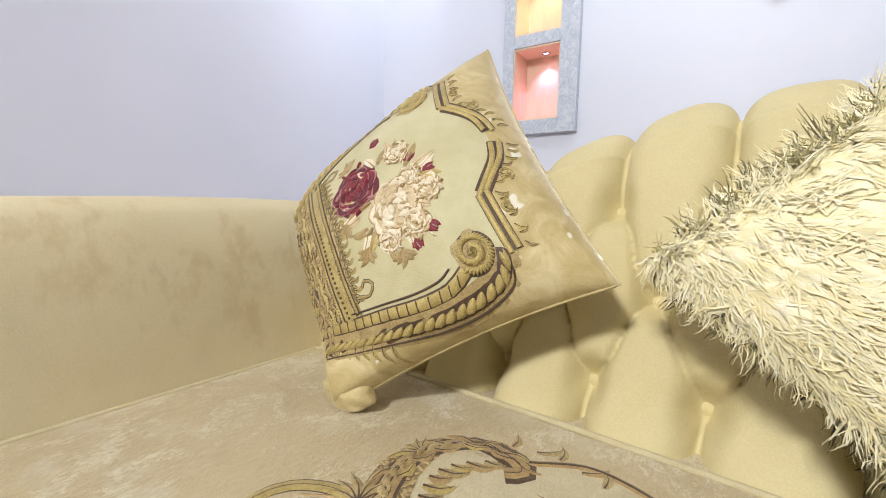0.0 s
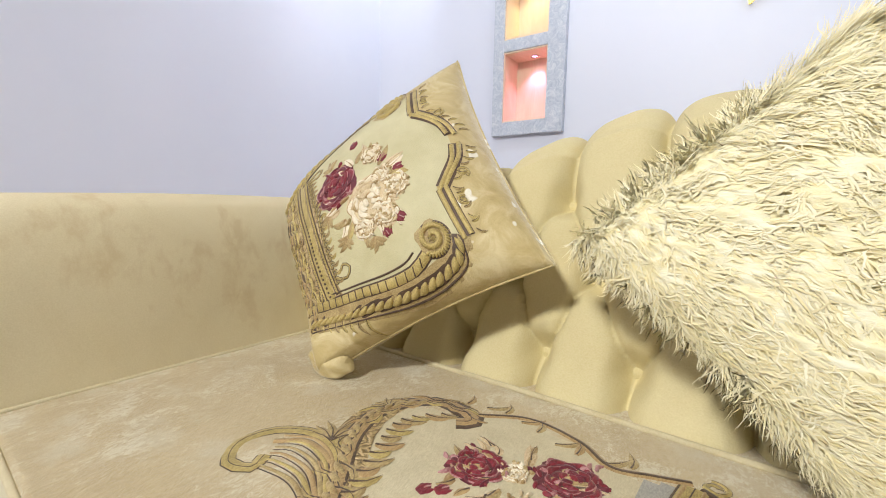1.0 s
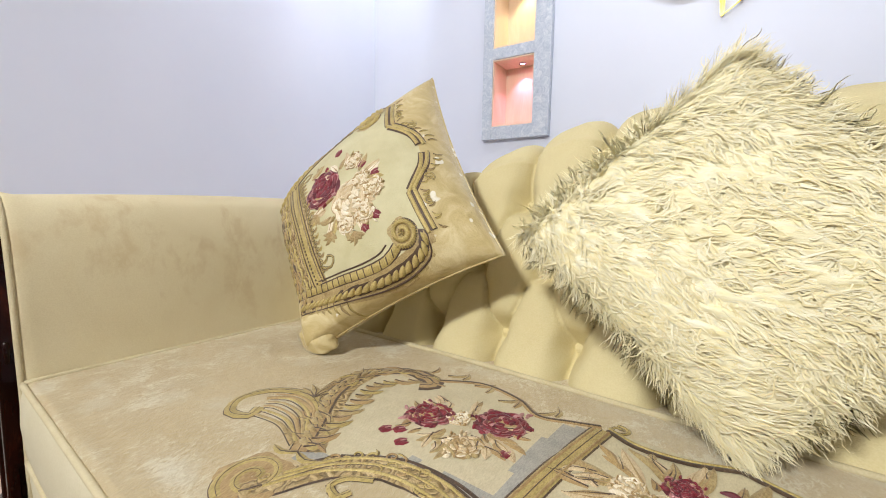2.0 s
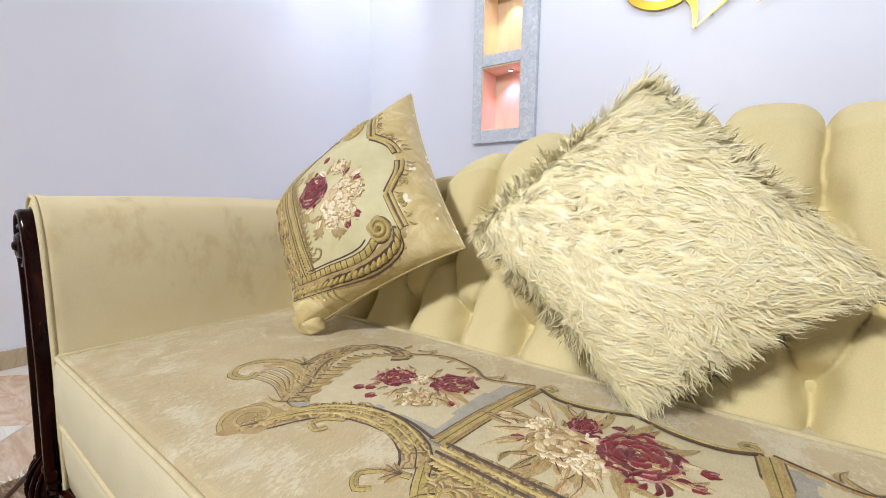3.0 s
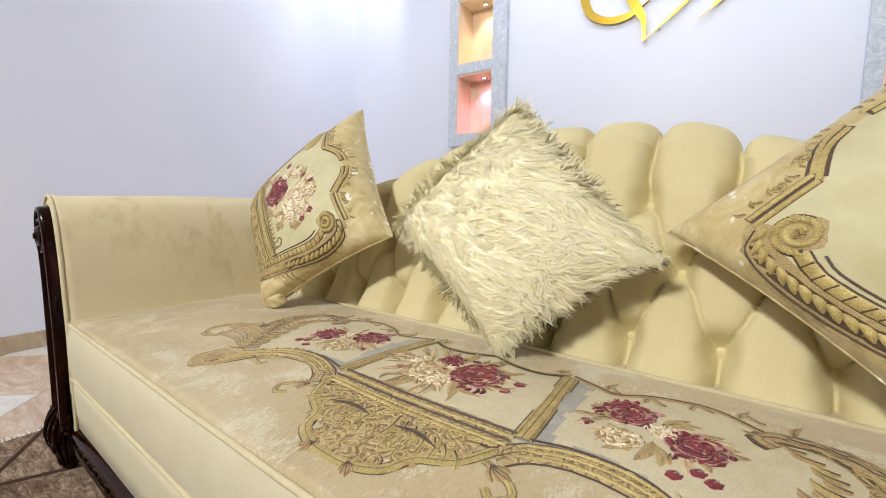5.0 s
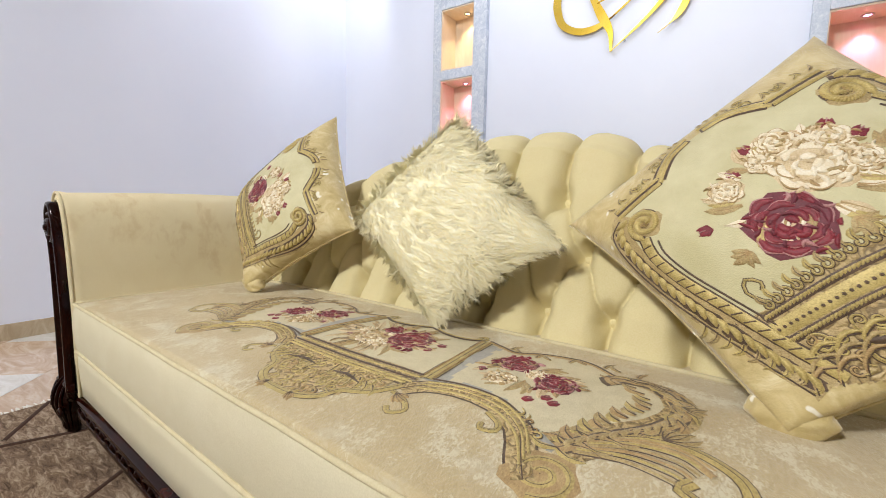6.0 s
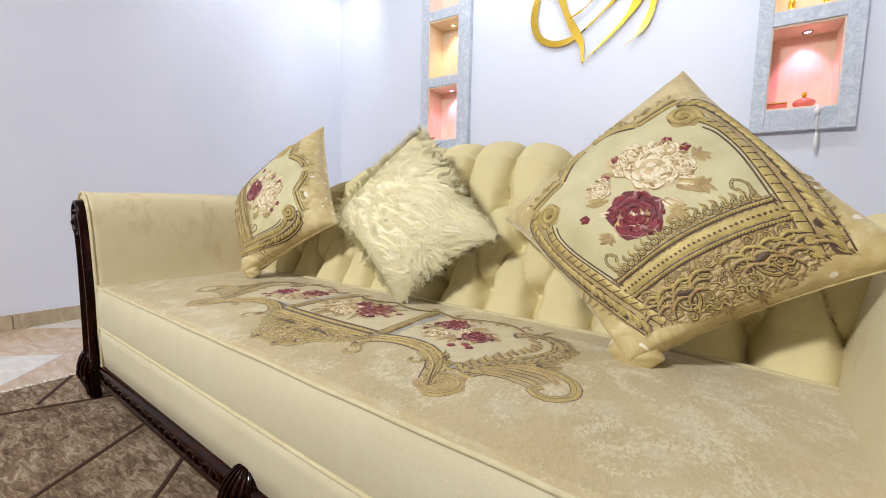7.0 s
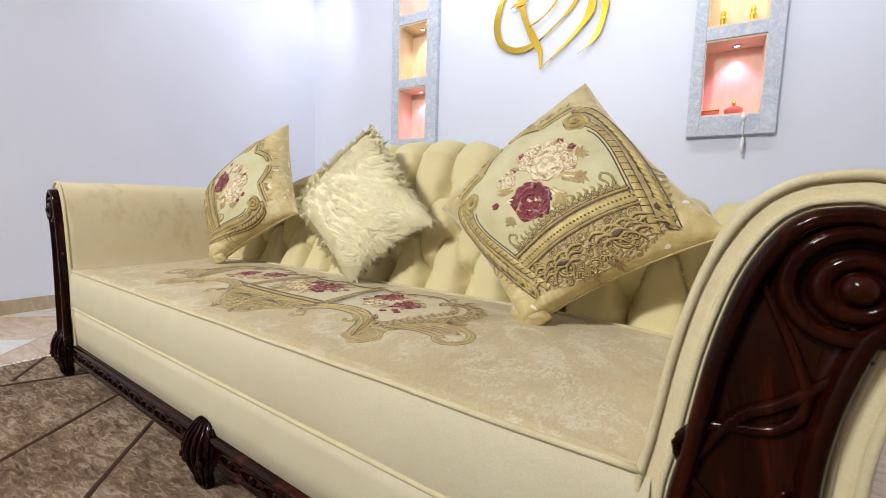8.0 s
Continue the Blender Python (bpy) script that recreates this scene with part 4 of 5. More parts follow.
def tuft(x, z):
    u = (x - FIRST) / TUFT + 0.05 * noise.noise((x * 9, z * 11, 4.0))
    z0, z1, z2 = ROWS_Z
    drawn = 1 - 0.9 * dimple(x, z)
    if z <= z0 or z >= z2:
        return bulge(u) * drawn
    w = 0.5 * (z - z0) / (z1 - z0)
    # the pleats bow a little between the buttons
    w += 0.035 * math.sin(2 * math.pi * (z - z0) / (z1 - z0))
    a, b = u + w, u - w
    full = math.sqrt(bulge(a) * bulge(b))
    da, db = abs(a - round(a)), abs(b - round(b))
    near = math.exp(-((da * da + db * db) / 0.075))
    edge = min(1.0, min(z - z0, z2 - z) / 0.03)
    soft = 1 - (1 - full) * (0.48 + 0.52 * near)
    return (full + (soft - full) * edge) * drawn


def back():
    m, rows = Mesh(), []
    nx = 560
    for i in range(nx + 1):
        x = -1.08 + 2.16 * i / nx
        top = crest(x)
        row = []
        for j in range(140):
            z = 0.33 + (top - 0.33) * j / 139
            f = tuft(x, z) if z < ROWS_Z[2] or top > ROWS_Z[2] else bulge((x - FIRST) / TUFT)
            d = (0.064 + 0.012 * max(0.0, min(1.0, (0.47 - z) / 0.08))) * f
            row.append((x, lean_y(z) - d * 0.946 + 0.012, z + d * 0.32))
        base = lean_y(top) + 0.012
        f = bulge((x - FIRST) / TUFT)
        for j in range(1, 19):
            q = math.radians(19 + 161 * j / 18)
            r = 0.050 * f
            row.append((x, base + 0.055 - (0.055 + r) * math.cos(q) - 0.003, top + (0.030 + r) * math.sin(q) - 0.010))
        row.append((x, base + 0.10, 0.14))
        rows.append(row)
    m.grid(rows)
    body = part("backrest", m, CREAM, sofa, "deep-buttoned cream velvet camel backrest with fluted top")
    b = Mesh()
    b.lathe((0, 0, 0), [(0.010, 0.014), (0.012, 0.004), (0.010, -0.001), (0.006, -0.0035), (0.0004, -0.004)], sides=14, axis="y")
    first = None
    for r, z in enumerate(ROWS_Z):
        for k in range(18):
            x = FIRST + TUFT * (k + (0.5 if r == 1 else 0.0))
            if abs(x) > 1.03 or crest(x) < z + 0.02:
                continue
            if first is None:
                first = part("button", b, CREAM, body)
                ob = first
            else:
                ob = new("button", first.data)
                ob.parent = body
            ob.location = (x, lean_y(z) + 0.009, z + 0.000)


back()

# ---- cushions ----


class Pillow:
    """A square cushion hung between four corners (left-low, right-low, right-high, left-high of its pattern)."""

    def __init__(self, corners, puff, pinch=0.07, flat=0.45, full=0.0):
        self.c = [np.array(c, float) for c in corners]
        self.mid = sum(self.c) / 4
        e1 = self.c[1] + self.c[2] - self.c[0] - self.c[3]
        e2 = self.c[2] + self.c[3] - self.c[0] - self.c[1]
        n = np.cross(e1, e2)
        self.n = n / np.linalg.norm(n)
        self.puff, self.pinch, self.flat, self.full = puff, pinch, flat, full
        self.foot = ((-1, -1), (1, -1), (1, 1), (-1, 1))[min(range(4), key=lambda i: self.c[i][2])]

    def points(self, u, v, side=1.0):
        u, v = np.clip(u, -1, 1), np.clip(v, -1, 1)
        a = u * (1 - self.pinch * (1 - v * v) * u * u)
        b = v * (1 - self.pinch * (1 - u * u) * v * v)
        w = [(1 - a) * (1 - b), (1 + a) * (1 - b), (1 + a) * (1 + b), (1 - a) * (1 + b)]
        p = sum(0.25 * x[..., None] * c for x, c in zip(w, self.c))
        t = (np.maximum(0, (1 - u * u) * (1 - v * v))) ** 0.45
        squash = np.exp(-((u - self.foot[0]) ** 2 + (v - self.foot[1]) ** 2) / 0.45) * self.full
        t = t * (1 - squash) + squash * 0.55 * (np.maximum(0, (1 - u * u) * (1 - v * v))) ** 0.13
        edge = np.maximum(np.abs(u), np.abs(v))
        crease = 0.0035 * np.sin(9 * u + 3 * v) * np.sin(7 * v - 2 * u) * edge ** 2 * (1 - edge ** 6)
        return p - self.mid + (side * self.puff * (1 if side > 0 else self.flat) * t + crease * side)[..., None] * self.n

    def on(self, u, v, h):
        q = np.array([[u, u + 0.01, u], [v, v, v + 0.01]])
        a, b, c = self.points(q[0], q[1])
        n = np.cross(b - a, c - a)
        n = n / (np.linalg.norm(n) + 1e-12)
        return tuple(a + h * n)

    def shell(self, slot, n=110):
        m = Mesh()
        t = np.linspace(-1, 1, n + 1)
        t = np.sin(t * math.pi / 2) * 0.35 + t * 0.65
        uu, vv = np.meshgrid(t, t, indexing="ij")
        for side in (1.0, -1.0):
            p = self.points(uu, vv, side)
            m.grid([[tuple(q) for q in row] for row in p.tolist()], (lambda i, j: slot((t[i] + t[i + 1]) / 2, (t[j] + t[j + 1]) / 2)) if side > 0 else 1)
        return m


def scroll_cushion(corners, puff, seed, label):
    """A plush cushion with a rope-edged brocade panel and a rose bouquet."""
    p = Pillow(corners, puff, full=1.0)
    size = float(np.linalg.norm(p.c[1] - p.c[0])) / 2
    field = [(0.0, 0.78), (0.14, 0.75), (0.34, 0.57), (0.66, 0.58), (0.80, 0.50), (0.88, 0.26), (0.88, 0.0), (0.83, -0.28), (0.76, -0.55), (0.64, -0.88), (0.35, -0.97), (0.0, -0.98)]
    field = field + mirrored(field[::-1])
    ob = thing("cushion", Matrix.Translation(p.mid), label, "cushion", "embroidered cushions")
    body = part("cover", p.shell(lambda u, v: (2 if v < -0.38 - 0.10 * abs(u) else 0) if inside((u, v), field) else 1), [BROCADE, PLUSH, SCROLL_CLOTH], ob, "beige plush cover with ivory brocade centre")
    seam = Mesh()
    edge = [(s, -1) for s in np.linspace(-1, 0.96, 26)] + [(1, s) for s in np.linspace(-1, 0.96, 26)] + [(-s, 1) for s in np.linspace(-1, 0.96, 26)] + [(-1, -s) for s in np.linspace(-1, 0.96, 26)]
    e = np.array(edge)
    seam.tube([tuple(q) for q in p.points(e[:, 0], e[:, 1])], 0.0022, sides=6, closed=True)
    part("seam", seam, PLUSH, body)
    # gathered cloth at the corner that stands on the seat
    low = min(range(4), key=lambda i: p.c[i][2])
    fold, rows = Mesh(), []
    up = p.mid - p.c[low]
    up = up / np.linalg.norm(up)
    across = np.cross(up, p.n)
    for i in range(25):
        s = i / 24
        mid = p.c[low] - p.mid + up * (0.060 * s - 0.004)
        r = 0.046 * math.sin(math.pi * (0.02 + 0.96 * s)) ** 0.55
        ring = []
        for q in (2 * math.pi * j / 40 for j in range(40)):
            crumple = 1 + 0.05 * math.sin(5 * q + 7 * s) + 0.07 * math.sin(18 * s + 2 * math.sin(q)) * (1 - s)
            ring.append(tuple(mid + across * r * crumple * 1.02 * math.cos(q) + p.n * (r * crumple * 0.55 * math.sin(q) + 0.006)))
        rows.append(ring)
    fold.grid(rows, 0, True)
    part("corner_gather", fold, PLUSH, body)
    st = Stitches(p.on, size, random.Random(seed))
    T = lambda pts, s=1: [(s * x, y) for x, y in pts]
    for s in (-1, 1):
        A = (lambda a: a) if s > 0 else (lambda a: math.pi - a)
        # plaited rope down the side, a ribbed band inside it, and a scroll at its head
        side = T([(0.70, 0.55), (0.83, 0.48), (0.895, 0.28), (0.90, 0.0), (0.855, -0.28), (0.78, -0.55), (0.66, -0.90)], s)
        st.stroke(side, 0.17, 0.0007, LE)
        st.rope(side, 0.095, GO, 0.0058, lean=0.5 * s)
        st.stroke(T([(0.76, 0.56), (0.89, 0.50), (0.955, 0.28), (0.96, 0.0), (0.915, -0.29), (0.84, -0.57), (0.73, -0.90)], s), 0.012, 0.0016, DA)
        ribbed = T([(0.74, 0.30), (0.795, 0.16), (0.785, -0.07), (0.72, -0.33), (0.64, -0.60), (0.54, -0.88)], s)
        st.stroke(ribbed, 0.088, 0.0009, DA)
        st.stroke(ribbed, 0.072, 0.0024, GO)
        for i, q in enumerate(spline(ribbed, 0.062)[1:-1]):
            st.stroke([(q[0] - 0.030, q[1] + 0.010), (q[0] + 0.030, q[1] - 0.010)], 0.010, 0.0010, DA, lift=0.0022)
        st.stroke(T([(0.69, 0.22), (0.725, 0.12), (0.715, -0.08), (0.655, -0.32), (0.575, -0.58)], s), 0.014, 0.0014, DA)
        st.blot(T([(0.66, 0.39)], s)[0], 0.120, LE, 0.0010)
        st.rope(T(coil((0.66, 0.39), 0.115, 0.028, -0.9, 1.7, 30), s), 0.050, GO, 0.0050, lean=0.9 * s)
        st.rose(T([(0.66, 0.39)], s)[0], 0.036, TA, GO, DA)
        # stepped double line across the head, with small leaves outside it
        for line in ([(0.735, 0.61), (0.64, 0.605), (0.52, 0.60), (0.375, 0.595)], [(0.375, 0.595), (0.30, 0.665), (0.22, 0.735), (0.15, 0.775), (0.05, 0.80)]):
            st.stroke(T(line, s), 0.098, 0.0008, DA)
            for off in (-0.026, 0.026):
                st.stroke(T([(x - 0.3 * off, y + off) for x, y in line], s), 0.036, 0.0026, GO)
        for q in range(13):
            x = 0.08 + 0.052 * q
            y = float(np.interp(x, (0.05, 0.15, 0.375, 0.735), (0.80, 0.775, 0.595, 0.61))) + 0.07
            st.leaf(T([(x, y)], s)[0], A(1.2 + 0.5 * math.sin(3.0 * q)), 0.075, 0.026, GO if q % 3 else LE, 0.7 * s)
        st.border(T(coil((0.30, 0.77), 0.045, 0.010, 0.4, 1.3, 12), s), 0.020, GO)
        st.border(T(coil((0.50, 0.69), 0.035, 0.008, 2.4, 1.3, 12), s), 0.018, GO)
        # plume outside the rope at the foot
        for q in range(9):
            st.leaf(T([(0.90 - 0.030 * q, -0.36 - 0.062 * q)], s)[0], A(-0.35 - 0.06 * q), 0.13 - 0.006 * q, 0.034, (GO, LE, GO)[q % 3], 0.8 * s)
        st.done("rope_border", body, "raised gold rope and scroll embroidery outlined in umber")
    # heavy ornament at the foot: leafy crest, beaded rows, swirling plumes
    for q in range(19):
        x = -0.54 + 0.06 * q
        y = -0.37 - 0.12 * abs(x)
        st.border(T(coil((x, y), 0.030, 0.008, 1.6 if x > 0 else 1.4, 1.0 if x > 0 else -1.0, 9)), 0.022, GO, 0.35)
        st.leaf(T([(x, y + 0.01)])[0], math.pi / 2 - 0.9 * x, 0.075, 0.034, GO if q % 2 else LE, 0.7 if x > 0 else -0.7)
    for y, w, k in ((-0.455, 0.034, GO), (-0.60, 0.034, GO)):
        st.rope(T([(-0.62, y - 0.03), (0.0, y), (0.62, y - 0.03)]), w, k, 0.003)
    st.stroke(T([(-0.62, -0.56), (0.0, -0.53), (0.62, -0.56)]), 0.085, 0.0016, GO)
    for q in range(34):
        x = -0.60 + 0.0363 * q
        st.blot(T([(x, -0.53 - 0.05 * abs(x))])[0], 0.010, DA, 0.0030)
    st.curls(T([(-0.58, -0.66), (0.58, -0.66), (0.52, -0.84), (0.36, -0.95), (-0.36, -0.95), (-0.52, -0.84)]), 46, 0.034)
    for s in (-1, 1):
        for q in range(12):
            x, y = 0.04 + 0.044 * q, -0.70 - 0.05 * (q % 3)
            st.stroke(T([(x, y - 0.02), (x + 0.07, y + 0.005), (x + 0.15, y - 0.03), (x + 0.19, y - 0.09)], s), 0.026, 0.0030, (GO, LE, TA)[q % 3], lambda t: max(0.15, math.sin(math.pi * min(1, 0.1 + 0.9 * t)) ** 0.6))
            st.stroke(T([(x, y - 0.036), (x + 0.07, y - 0.011), (x + 0.15, y - 0.046), (x + 0.19, y - 0.106)], s), 0.009, 0.0020, DA)
        st.border(T(coil((0.30, -0.82), 0.10, 0.015, 2.0, 1.5, 20), s), 0.034, GO, 0.3)
        st.border(T(coil((0.50, -0.70), 0.06, 0.012, 1.0, 1.3, 14), s), 0.024, GO, 0.3)
        st.leaf(T([(0.20, -0.79)], s)[0], 0.1 if s > 0 else 3.04, 0.17, 0.05, DA, 0.3 * s, None, 0.0036)
        st.fan(T([(0.12, -0.93)], s)[0], -math.pi / 2, 1.6, 5, 0.08, 0.03, TA, 0.3)
        st.border(T([(0.53, -0.42), (0.57, -0.33), (0.52, -0.27), (0.47, -0.32), (0.50, -0.36)], s), 0.024, GO, 0.35)
    st.done("foot_ornament", body, "dense gold embroidered scrollwork with umber outlines")
    # bouquet
    for q in range(30):
        a = 2 * math.pi * q / 30 + st.rng.uniform(-0.2, 0.2)
        st.leaf(T([(0.06 + 0.27 * math.cos(a), 0.04 + 0.21 * math.sin(a))])[0], a + st.rng.uniform(-0.5, 0.5), st.rng.uniform(0.12, 0.20), 0.06, (LE, IV, GO, IV, PE)[q % 5], st.rng.uniform(-0.7, 0.7), TA)
    ivory = ((0.19, 0.09, 0.20), (0.36, 0.17, 0.10), (-0.20, 0.20, 0.09), (0.18, 0.31, 0.10), (0.36, -0.02, 0.09), (0.04, 0.24, 0.08))
    for x, y, r in ivory:
        st.rose(T([(x, y)])[0], r, PE, IV, TA)
        st.flecks(T([(x, y)])[0], r, (IV, PE, IV, TA, LE), 22)
    st.rose(T([(-0.14, -0.15)])[0], 0.20, WI, CR, PI)
    st.flecks(T([(-0.14, -0.15)])[0], 0.18, (CR, CR, WI, PI, CR), 30)
    for x, y, a in ((-0.45, 0.07, 2.8), (-0.10, 0.27, 2.0), (0.06, 0.36, 1.6), (0.47, 0.12, 0.2), (0.42, 0.25, 0.7)):
        st.bud(T([(x, y)])[0], 0.048, a)
    for x, y, a in ((0.46, 0.02, -0.2), (0.32, -0.18, -0.8), (-0.38, -0.16, 3.5), (0.08, -0.26, -1.3)):
        st.fan(T([(x, y)])[0], a, 1.6, 5, 0.13, 0.045, LE, 0.5, TA)
    st.done("rose_bouquet", body, "embroidered bouquet of one crimson and several ivory roses")
    return p


scroll_cushion([(-0.712, 0.645, 0.690), (-0.420, 0.512, 0.430), (-0.080, 0.622, 0.634), (-0.362, 0.802, 1.000)], 0.110, 11,
               "gold and crimson embroidered beige cushion in the sofa's corner")
scroll_cushion([(0.868, 0.460, 0.420), (1.215, 0.510, 0.637), (0.880, 0.760, 1.002), (0.506, 0.672, 0.668)], 0.110, 12,
               "gold and crimson embroidered beige cushion leaning on the backrest")


def fur_cushion(corners, puff, label, seed=4):
    p = Pillow(corners, puff, 0.05)
    ob = thing("fur_cushion", Matrix.Translation(p.mid), label, "cushion")
    m = Mesh()
    t = np.linspace(-1, 1, 141)
    uu, vv = np.meshgrid(t, t, indexing="ij")
    for face in (1.0, -1.0):
        grid = p.points(uu, vv, face)
        rows = []
        for i in range(141):
            row = []
            for j in range(141):
                q = grid[i, j]
                s, c = 0.94 * q[0] - 0.33 * q[2], 0.33 * q[0] + 0.94 * q[2]
                c += 0.008 * noise.noise((s * 16, c * 16, 2.0))
                fade = 1 - max(abs(t[i]), abs(t[j])) ** 10
                h = 0.0065 * noise.noise((s * 26, c * 75, 0.5)) + 0.0045 * noise.noise((s * 60, c * 170, 3.5))
                row.append(tuple(q + p.n * face * h * fade))
            rows.append(row)
        m.grid(rows)
    part("cover", m, FUR_BACKING, ob, "ivory fleece combed in short locks")
    rng = np.random.default_rng(seed)

    def coat(name, count, spread, per, length, half, nap, rise, out_pull, rows, label, rim_only=False):
        """Tapered strips in loose locks: count locks of per strips, each lying along the nap."""
        u, v = rng.uniform(-1, 1, count), rng.uniform(-1, 1, count)
        if rim_only:
            flip = rng.random(count) < 0.5
            hem = np.sign(rng.uniform(-1, 1, count)) * rng.uniform(0.93, 1.0, count)
            u, v = np.where(flip, hem, u), np.where(flip, v, hem)
        side = np.where(rng.random(count) < 0.80, 1.0, -1.0)
        e = 0.004

        def places(a, b, s):
            return np.where((s > 0)[:, None], p.points(a, b, 1.0), p.points(a, b, -1.0))
        base = places(u, v, side)
        nrm = np.cross(places(u + np.where(u > 0, -e, e), v, side) - base, places(u, v + np.where(v > 0, -e, e), side) - base)
        nrm *= (np.where(u > 0, -1, 1) * np.where(v > 0, -1, 1) * side)[:, None]
        nrm /= np.linalg.norm(nrm, axis=1)[:, None] + 1e-12
        out = base / (np.linalg.norm(base, axis=1)[:, None] + 1e-9)
        rim = np.maximum(np.abs(u), np.abs(v))[:, None] ** 8
        comb = np.array((0.85, -0.1, -0.30)) + 0.30 * rng.normal(size=(count, 3))
        swirl = np.stack([np.sin(7 * u + 4 * v), 0 * u, np.cos(6 * v - 3 * u)], 1) * 0.40
        lay = comb + swirl
        lay -= (lay * nrm).sum(1)[:, None] * nrm
        aim = nap * nrm + lay + out_pull * rim * out
        aim /= np.linalg.norm(aim, axis=1)[:, None]
        reach = rng.uniform(*length, count)
        idx = np.repeat(np.arange(count), per)
        n = len(idx)
        root = places(np.clip(u[idx] + rng.normal(0, spread, n), -1, 1), np.clip(v[idx] + rng.normal(0, spread, n), -1, 1), side[idx])
        tip = base[idx] + aim[idx] * (reach[idx] * rng.uniform(0.75, 1.15, n))[:, None] + rng.normal(0, 0.003, (n, 3))
        lift = nrm[idx] * (reach[idx] * rng.uniform(*rise, n))[:, None]
        across = np.cross(tip - root, nrm[idx] + 0.12 * rng.normal(size=(n, 3)))
        across /= np.linalg.norm(across, axis=1)[:, None] + 1e-9
        wide = rng.uniform(*half, n)[:, None]
        wave = across * rng.normal(0, 0.0038, n)[:, None] + rng.normal(0, 0.0010, (n, 3))
        pts = []
        for s in np.linspace(0, 0.88, rows):
            mid = root * (1 - s) + tip * s + lift * (4 * s * (1 - s)) + wave * math.sin(2 * math.pi * s)
            w = wide * (1 - 0.8 * s ** 1.6)
            pts += [mid - across * w, mid + nrm[idx] * w * 0.2, mid + across * w]
        pts.append(tip)
        verts = np.stack(pts, 1).reshape(-1, 3)
        k = 3 * rows + 1
        o = (np.arange(n) * k)[:, None]
        quads = np.concatenate([o + np.array((3 * i + j, 3 * i + j + 1, 3 * i + j + 4, 3 * i + j + 3)) for i in range(rows - 1) for j in (0, 1)])
        tris = np.concatenate([o + np.array((k - 4, k - 3, k - 1)), o + np.array((k - 3, k - 2, k - 1))])
        data = bpy.data.meshes.new(name)
        data.vertices.add(len(verts))
        data.vertices.foreach_set("co", verts.ravel())
        loops = np.concatenate([quads.ravel(), tris.ravel()])
        starts = np.concatenate([np.arange(len(quads)) * 4, len(quads) * 4 + np.arange(len(tris)) * 3])
        data.loops.add(len(loops))
        data.loops.foreach_set("vertex_index", loops)
        data.polygons.add(len(starts))
        data.polygons.foreach_set("loop_start", starts)
        data.polygons.foreach_set("use_smooth", [True] * len(starts))
        data.update(calc_edges=True)
        data.validate()
        # the hairs take the light as the coat does that they lie in
        soft = np.repeat(0.55 * nrm[idx] + (0.9 if rim_only else 0.6 * side[idx][:, None]) * p.n, k, axis=0) + 0.18 * np.repeat(rng.normal(size=(n, 3)), k, axis=0)
        soft /= np.linalg.norm(soft, axis=1)[:, None]
        data.normals_split_custom_set_from_vertices(soft.tolist())
        data.materials.append(FUR)
        hair = new(name, data)
        hair.parent = ob
        tagged(hair, label, kind="stuff")
    coat("guard_hair", 2600, 0.020, 6, (0.018, 0.036), (0.0006, 0.0015), 0.01, (0.01, 0.05), 0.40, 5, "long silky ivory hair in loose locks")
    coat("hem_hair", 900, 0.014, 6, (0.018, 0.036), (0.0005, 0.0012), 0.05, (0.01, 0.06), 1.1, 5, "shaggy ivory hair along the hem", True)


fur_cushion([(-0.052, 0.610, 0.668), (0.243, 0.552, 0.438), (0.498, 0.625, 0.634), (0.211, 0.688, 0.918)], 0.085, "shaggy ivory long-haired fur cushion leaning on the backrest")

# ---- niche ornaments ----


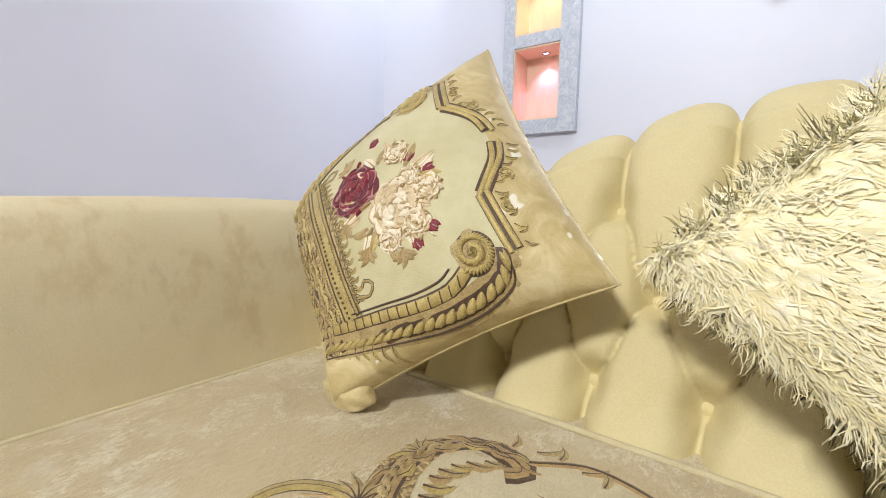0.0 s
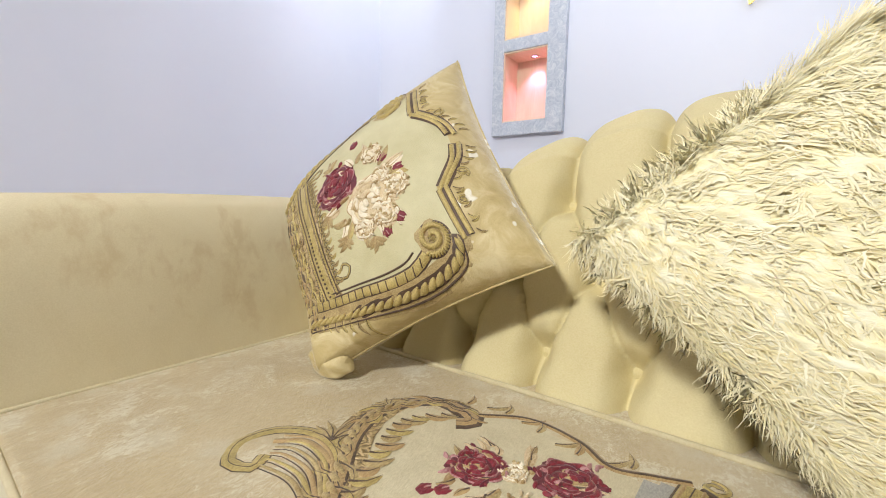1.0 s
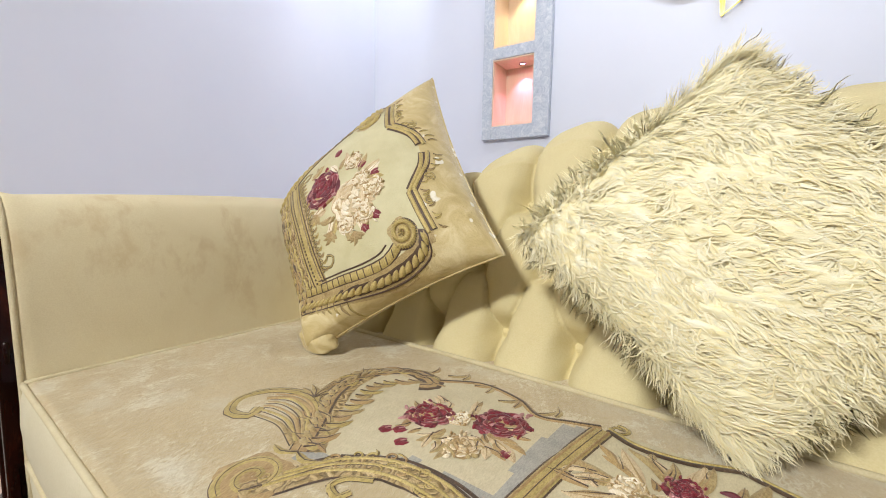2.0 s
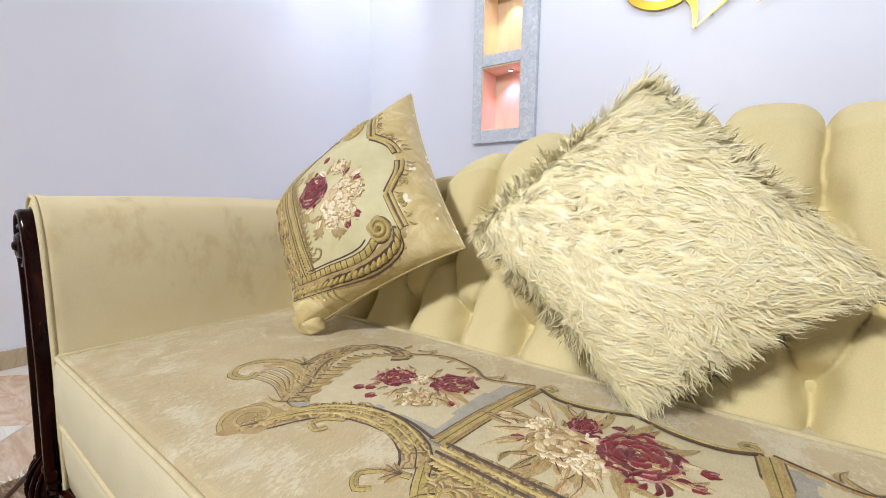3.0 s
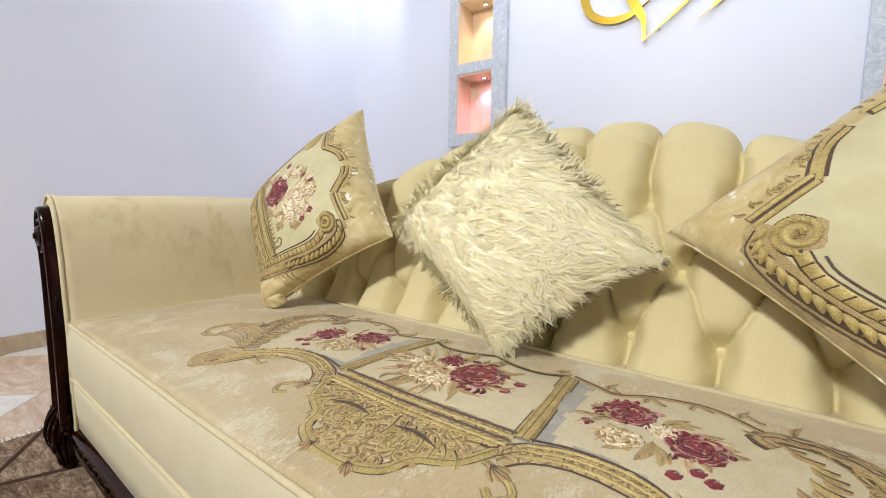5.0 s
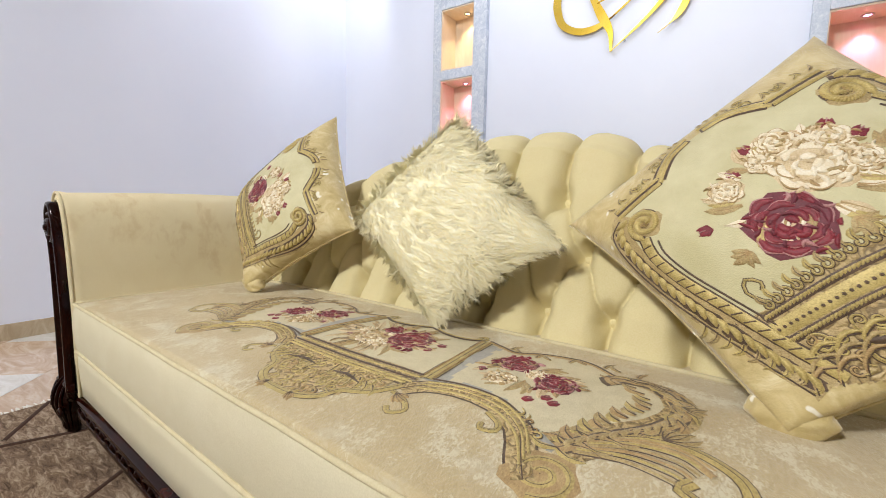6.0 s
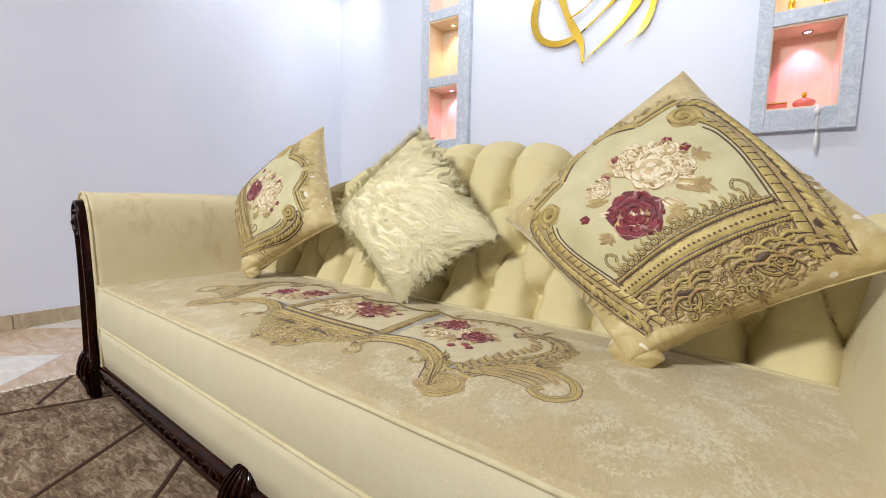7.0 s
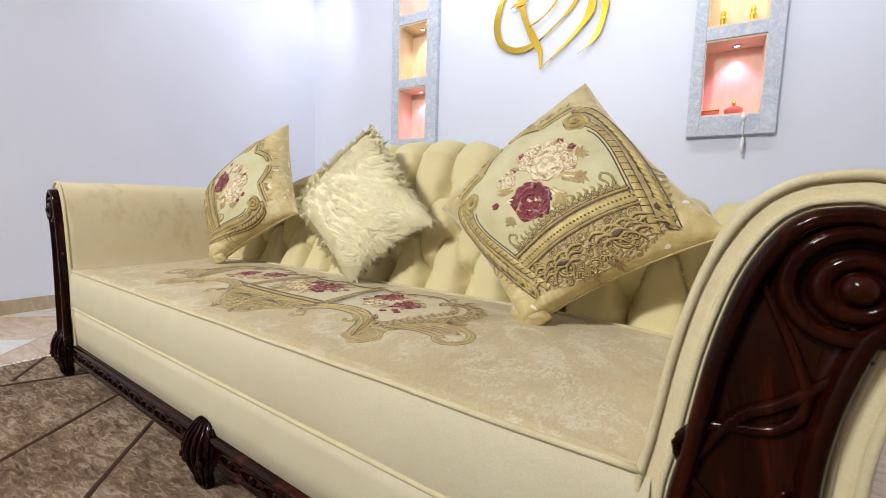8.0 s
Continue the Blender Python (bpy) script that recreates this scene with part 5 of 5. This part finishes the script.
def niche_things():
    y = WALL_B + 0.06
    z = HOLES[0][0] + 0.0105
    glass = simple("rose_glass", (0.62, 0.16, 0.12), (0.72, 0.22, 0.16), 20, 0.12, 0.0)
    ob = thing("trinket_box", pose(1.140, y, z), "small rose-red glass box with gilt rim on the niche shelf", "box")
    m = Mesh()
    m.box(-0.045, 0.045, -0.03, 0.03, 0.001, 0.036)
    part("body", m, glass, ob, smooth=False, bevel=0.004)
    m = Mesh()
    m.box(-0.047, 0.047, -0.032, 0.032, 0.036, 0.042)
    part("lid", m, GOLD, ob, "gilt lid", smooth=False, bevel=0.002)
    ob = thing("candy_dish", pose(1.255, y, z), "small rose-red glass lidded dish with gilt knob", "dish")
    m = Mesh()
    m.lathe((0, 0, 0), [(0.001, 0.001), (0.022, 0.001), (0.030, 0.006), (0.046, 0.026), (0.048, 0.034), (0.040, 0.040)])
    part("bowl", m, glass, ob)
    m = Mesh()
    m.lathe((0, 0, 0), [(0.046, 0.038), (0.040, 0.046), (0.018, 0.056), (0.008, 0.062)])
    part("lid", m, glass, ob)
    m = Mesh()
    m.lathe((0, 0, 0), [(0.006, 0.060), (0.011, 0.070), (0.011, 0.080), (0.006, 0.088), (0.0005, 0.090)])
    part("knob", m, GOLD, ob, "gilt knob")
    for x in (1.165, 1.305):
        ob = thing("perfume_bottle", pose(x, y, HOLES[1][0] + 0.0105), "small gilt ornamental bottle on the niche shelf", "ornament", "niche bottles")
        m = Mesh()
        m.lathe((0, 0, 0), [(0.001, 0.001), (0.026, 0.001), (0.028, 0.008), (0.016, 0.020), (0.013, 0.040), (0.018, 0.060), (0.012, 0.075)])
        part("body", m, GOLD, ob)
        m = Mesh()
        m.lathe((0, 0, 0), [(0.009, 0.075), (0.014, 0.088), (0.010, 0.105), (0.0005, 0.112)])
        part("stopper", m, GOLD, ob)
    white = simple("white_plastic", (0.78, 0.78, 0.80), (0.84, 0.84, 0.86), 30, 0.4, 0.0)
    ob = thing("hanging_cable", pose(1.300, WALL_B - 0.05, HOLES[0][0] + 0.004), "white cable with plug hanging over the niche sill", "cable")
    m = Mesh()
    m.tube([(0, 0.05, 0.002), (0.0, 0.012, 0.006), (0.0, -0.003, -0.004), (0.003, -0.004, -0.06), (0.005, -0.003, -0.13)], 0.004)
    part("cord", m, white, ob)
    m = Mesh()
    m.lathe((0.006, -0.003, -0.225), [(0.0005, 0.0), (0.008, 0.002), (0.009, 0.05), (0.008, 0.085), (0.004, 0.097)], sides=14)
    part("plug", m, white, ob)
    m = Mesh()
    m.lathe((0.0, -0.004, -0.045), [(0.004, 0.0), (0.011, 0.004), (0.012, 0.03), (0.004, 0.036)], sides=14)
    part("switch", m, white, ob)


niche_things()

# ---- rug ----


def rug():
    x0, x1, y0, y1, h = -1.14, 2.6, -2.4, 0.45, 0.012
    ob = thing("rug", pose(0, 0, FLOOR), "mottled brown pile rug with dark crossing lines and ivory fringe", "rug")
    m = Mesh()
    nx, ny = 60, 50
    m.grid([[(x0 + (x1 - x0) * i / nx, y0 + (y1 - y0) * j / ny, h + 0.0015 * noise.noise((i * 0.6, j * 0.6, 0))) for j in range(ny + 1)] for i in range(nx + 1)])
    m.box(x0, x1, y0, y1, 0.0005, h - 0.003)
    part("rug_body", m, PILE, ob)
    lines = [((-0.98, -0.18), (-0.77, 0.28)), ((-0.92, 0.03), (-1.14, 0.18)), ((-0.16, -0.36), (-0.56, 0.30)), ((0.16, -0.18), (-0.30, 0.27)),
             ((-0.98, -0.18), (-1.12, -0.90)), ((-0.16, -0.36), (-0.98, -0.60)), ((0.62, -0.7), (0.16, -0.18)), ((0.4, 0.3), (1.2, -0.9)), ((-0.16, -0.36), (0.3, -1.4))]
    for (ax, ay), (bx, by) in lines:
        a, b = np.array((ax, ay)), np.array((bx, by))
        d = (b - a) / np.linalg.norm(b - a)
        w = np.array((-d[1], d[0])) * 0.008
        rows = []
        n = max(4, int(np.linalg.norm(b - a) / 0.03))
        for i in range(n + 1):
            p = a + (b - a) * i / n + 0.0015 * np.array((noise.noise((i * 0.9, ax, 1)), noise.noise((i * 0.9, bx, 2))))
            rows.append([(*(p - w), h - 0.001), (*(p - 0.6 * w), h + 0.003), (*(p + 0.6 * w), h + 0.003), (*(p + w), h - 0.001)])
        m = Mesh()
        m.grid(rows)
        part("inlaid_line", m, INLAY, ob, "dark brown inlaid line")
    m, rng = Mesh(), random.Random(2)
    y = y0
    while y < y1:
        l = rng.uniform(0.035, 0.055)
        dy = rng.uniform(-0.012, 0.012)
        m.tube([(x0 + 0.004, y, 0.008), (x0 - l * 0.5, y + dy * 0.5, 0.006), (x0 - l, y + dy, 0.003)], [0.0028, 0.0028, 0.0018], sides=5)
        y += 0.0085
    tagged(part("fringe", m, FRINGE, ob, "ivory tasselled fringe"), kind="stuff")


rug()

# ---- floor tiles ----


def tiles():
    s, c45 = 0.46, math.sqrt(0.5)
    h = s / 2 - 0.0012
    kinds = {}
    for i in range(-20, 21):
        for j in range(-20, 21):
            x, y = -1.512 + (i - j) * s * c45, -0.077 + (i + j) * s * c45
            outline = [(x + a, y + b) for a, b in ((h / c45, 0), (0, h / c45), (-h / c45, 0), (0, -h / c45))]
            whole = all(WALL_L < a < WALL_R and WALL_F < b < WALL_B for a, b in outline)
            for axis, limit, sign in ((0, WALL_L, 1), (0, WALL_R, -1), (1, WALL_F, 1), (1, WALL_B, -1)):
                kept = []
                for p, q in zip(outline, outline[1:] + outline[:1]):
                    a, b = sign * (p[axis] - limit), sign * (q[axis] - limit)
                    if a >= 0:
                        kept.append(p)
                    if a * b < 0:
                        t = a / (a - b)
                        kept.append((p[0] + (q[0] - p[0]) * t, p[1] + (q[1] - p[1]) * t))
                outline = kept
            if len(outline) < 3:
                continue
            mat = WHITE_MARBLE if (i + j) % 2 == 0 and i % 2 == 0 else BEIGE_MARBLE
            if whole and mat in kinds:
                ob = new("tile", kinds[mat].data)
                ob.parent = floor
            else:
                m, n = Mesh(), len(outline)
                m.v = [(a - x, b - y, -0.004) for a, b in outline] + [(a - x, b - y, 0.0) for a, b in outline]
                m.face(tuple(range(n, 2 * n)))
                for e in range(n):
                    m.face((e, (e + 1) % n, n + (e + 1) % n, n + e))
                ob = part("tile", m, mat, floor, smooth=False)
                if whole:
                    kinds[mat] = ob
            ob.location = (x, y, FLOOR)


tiles()
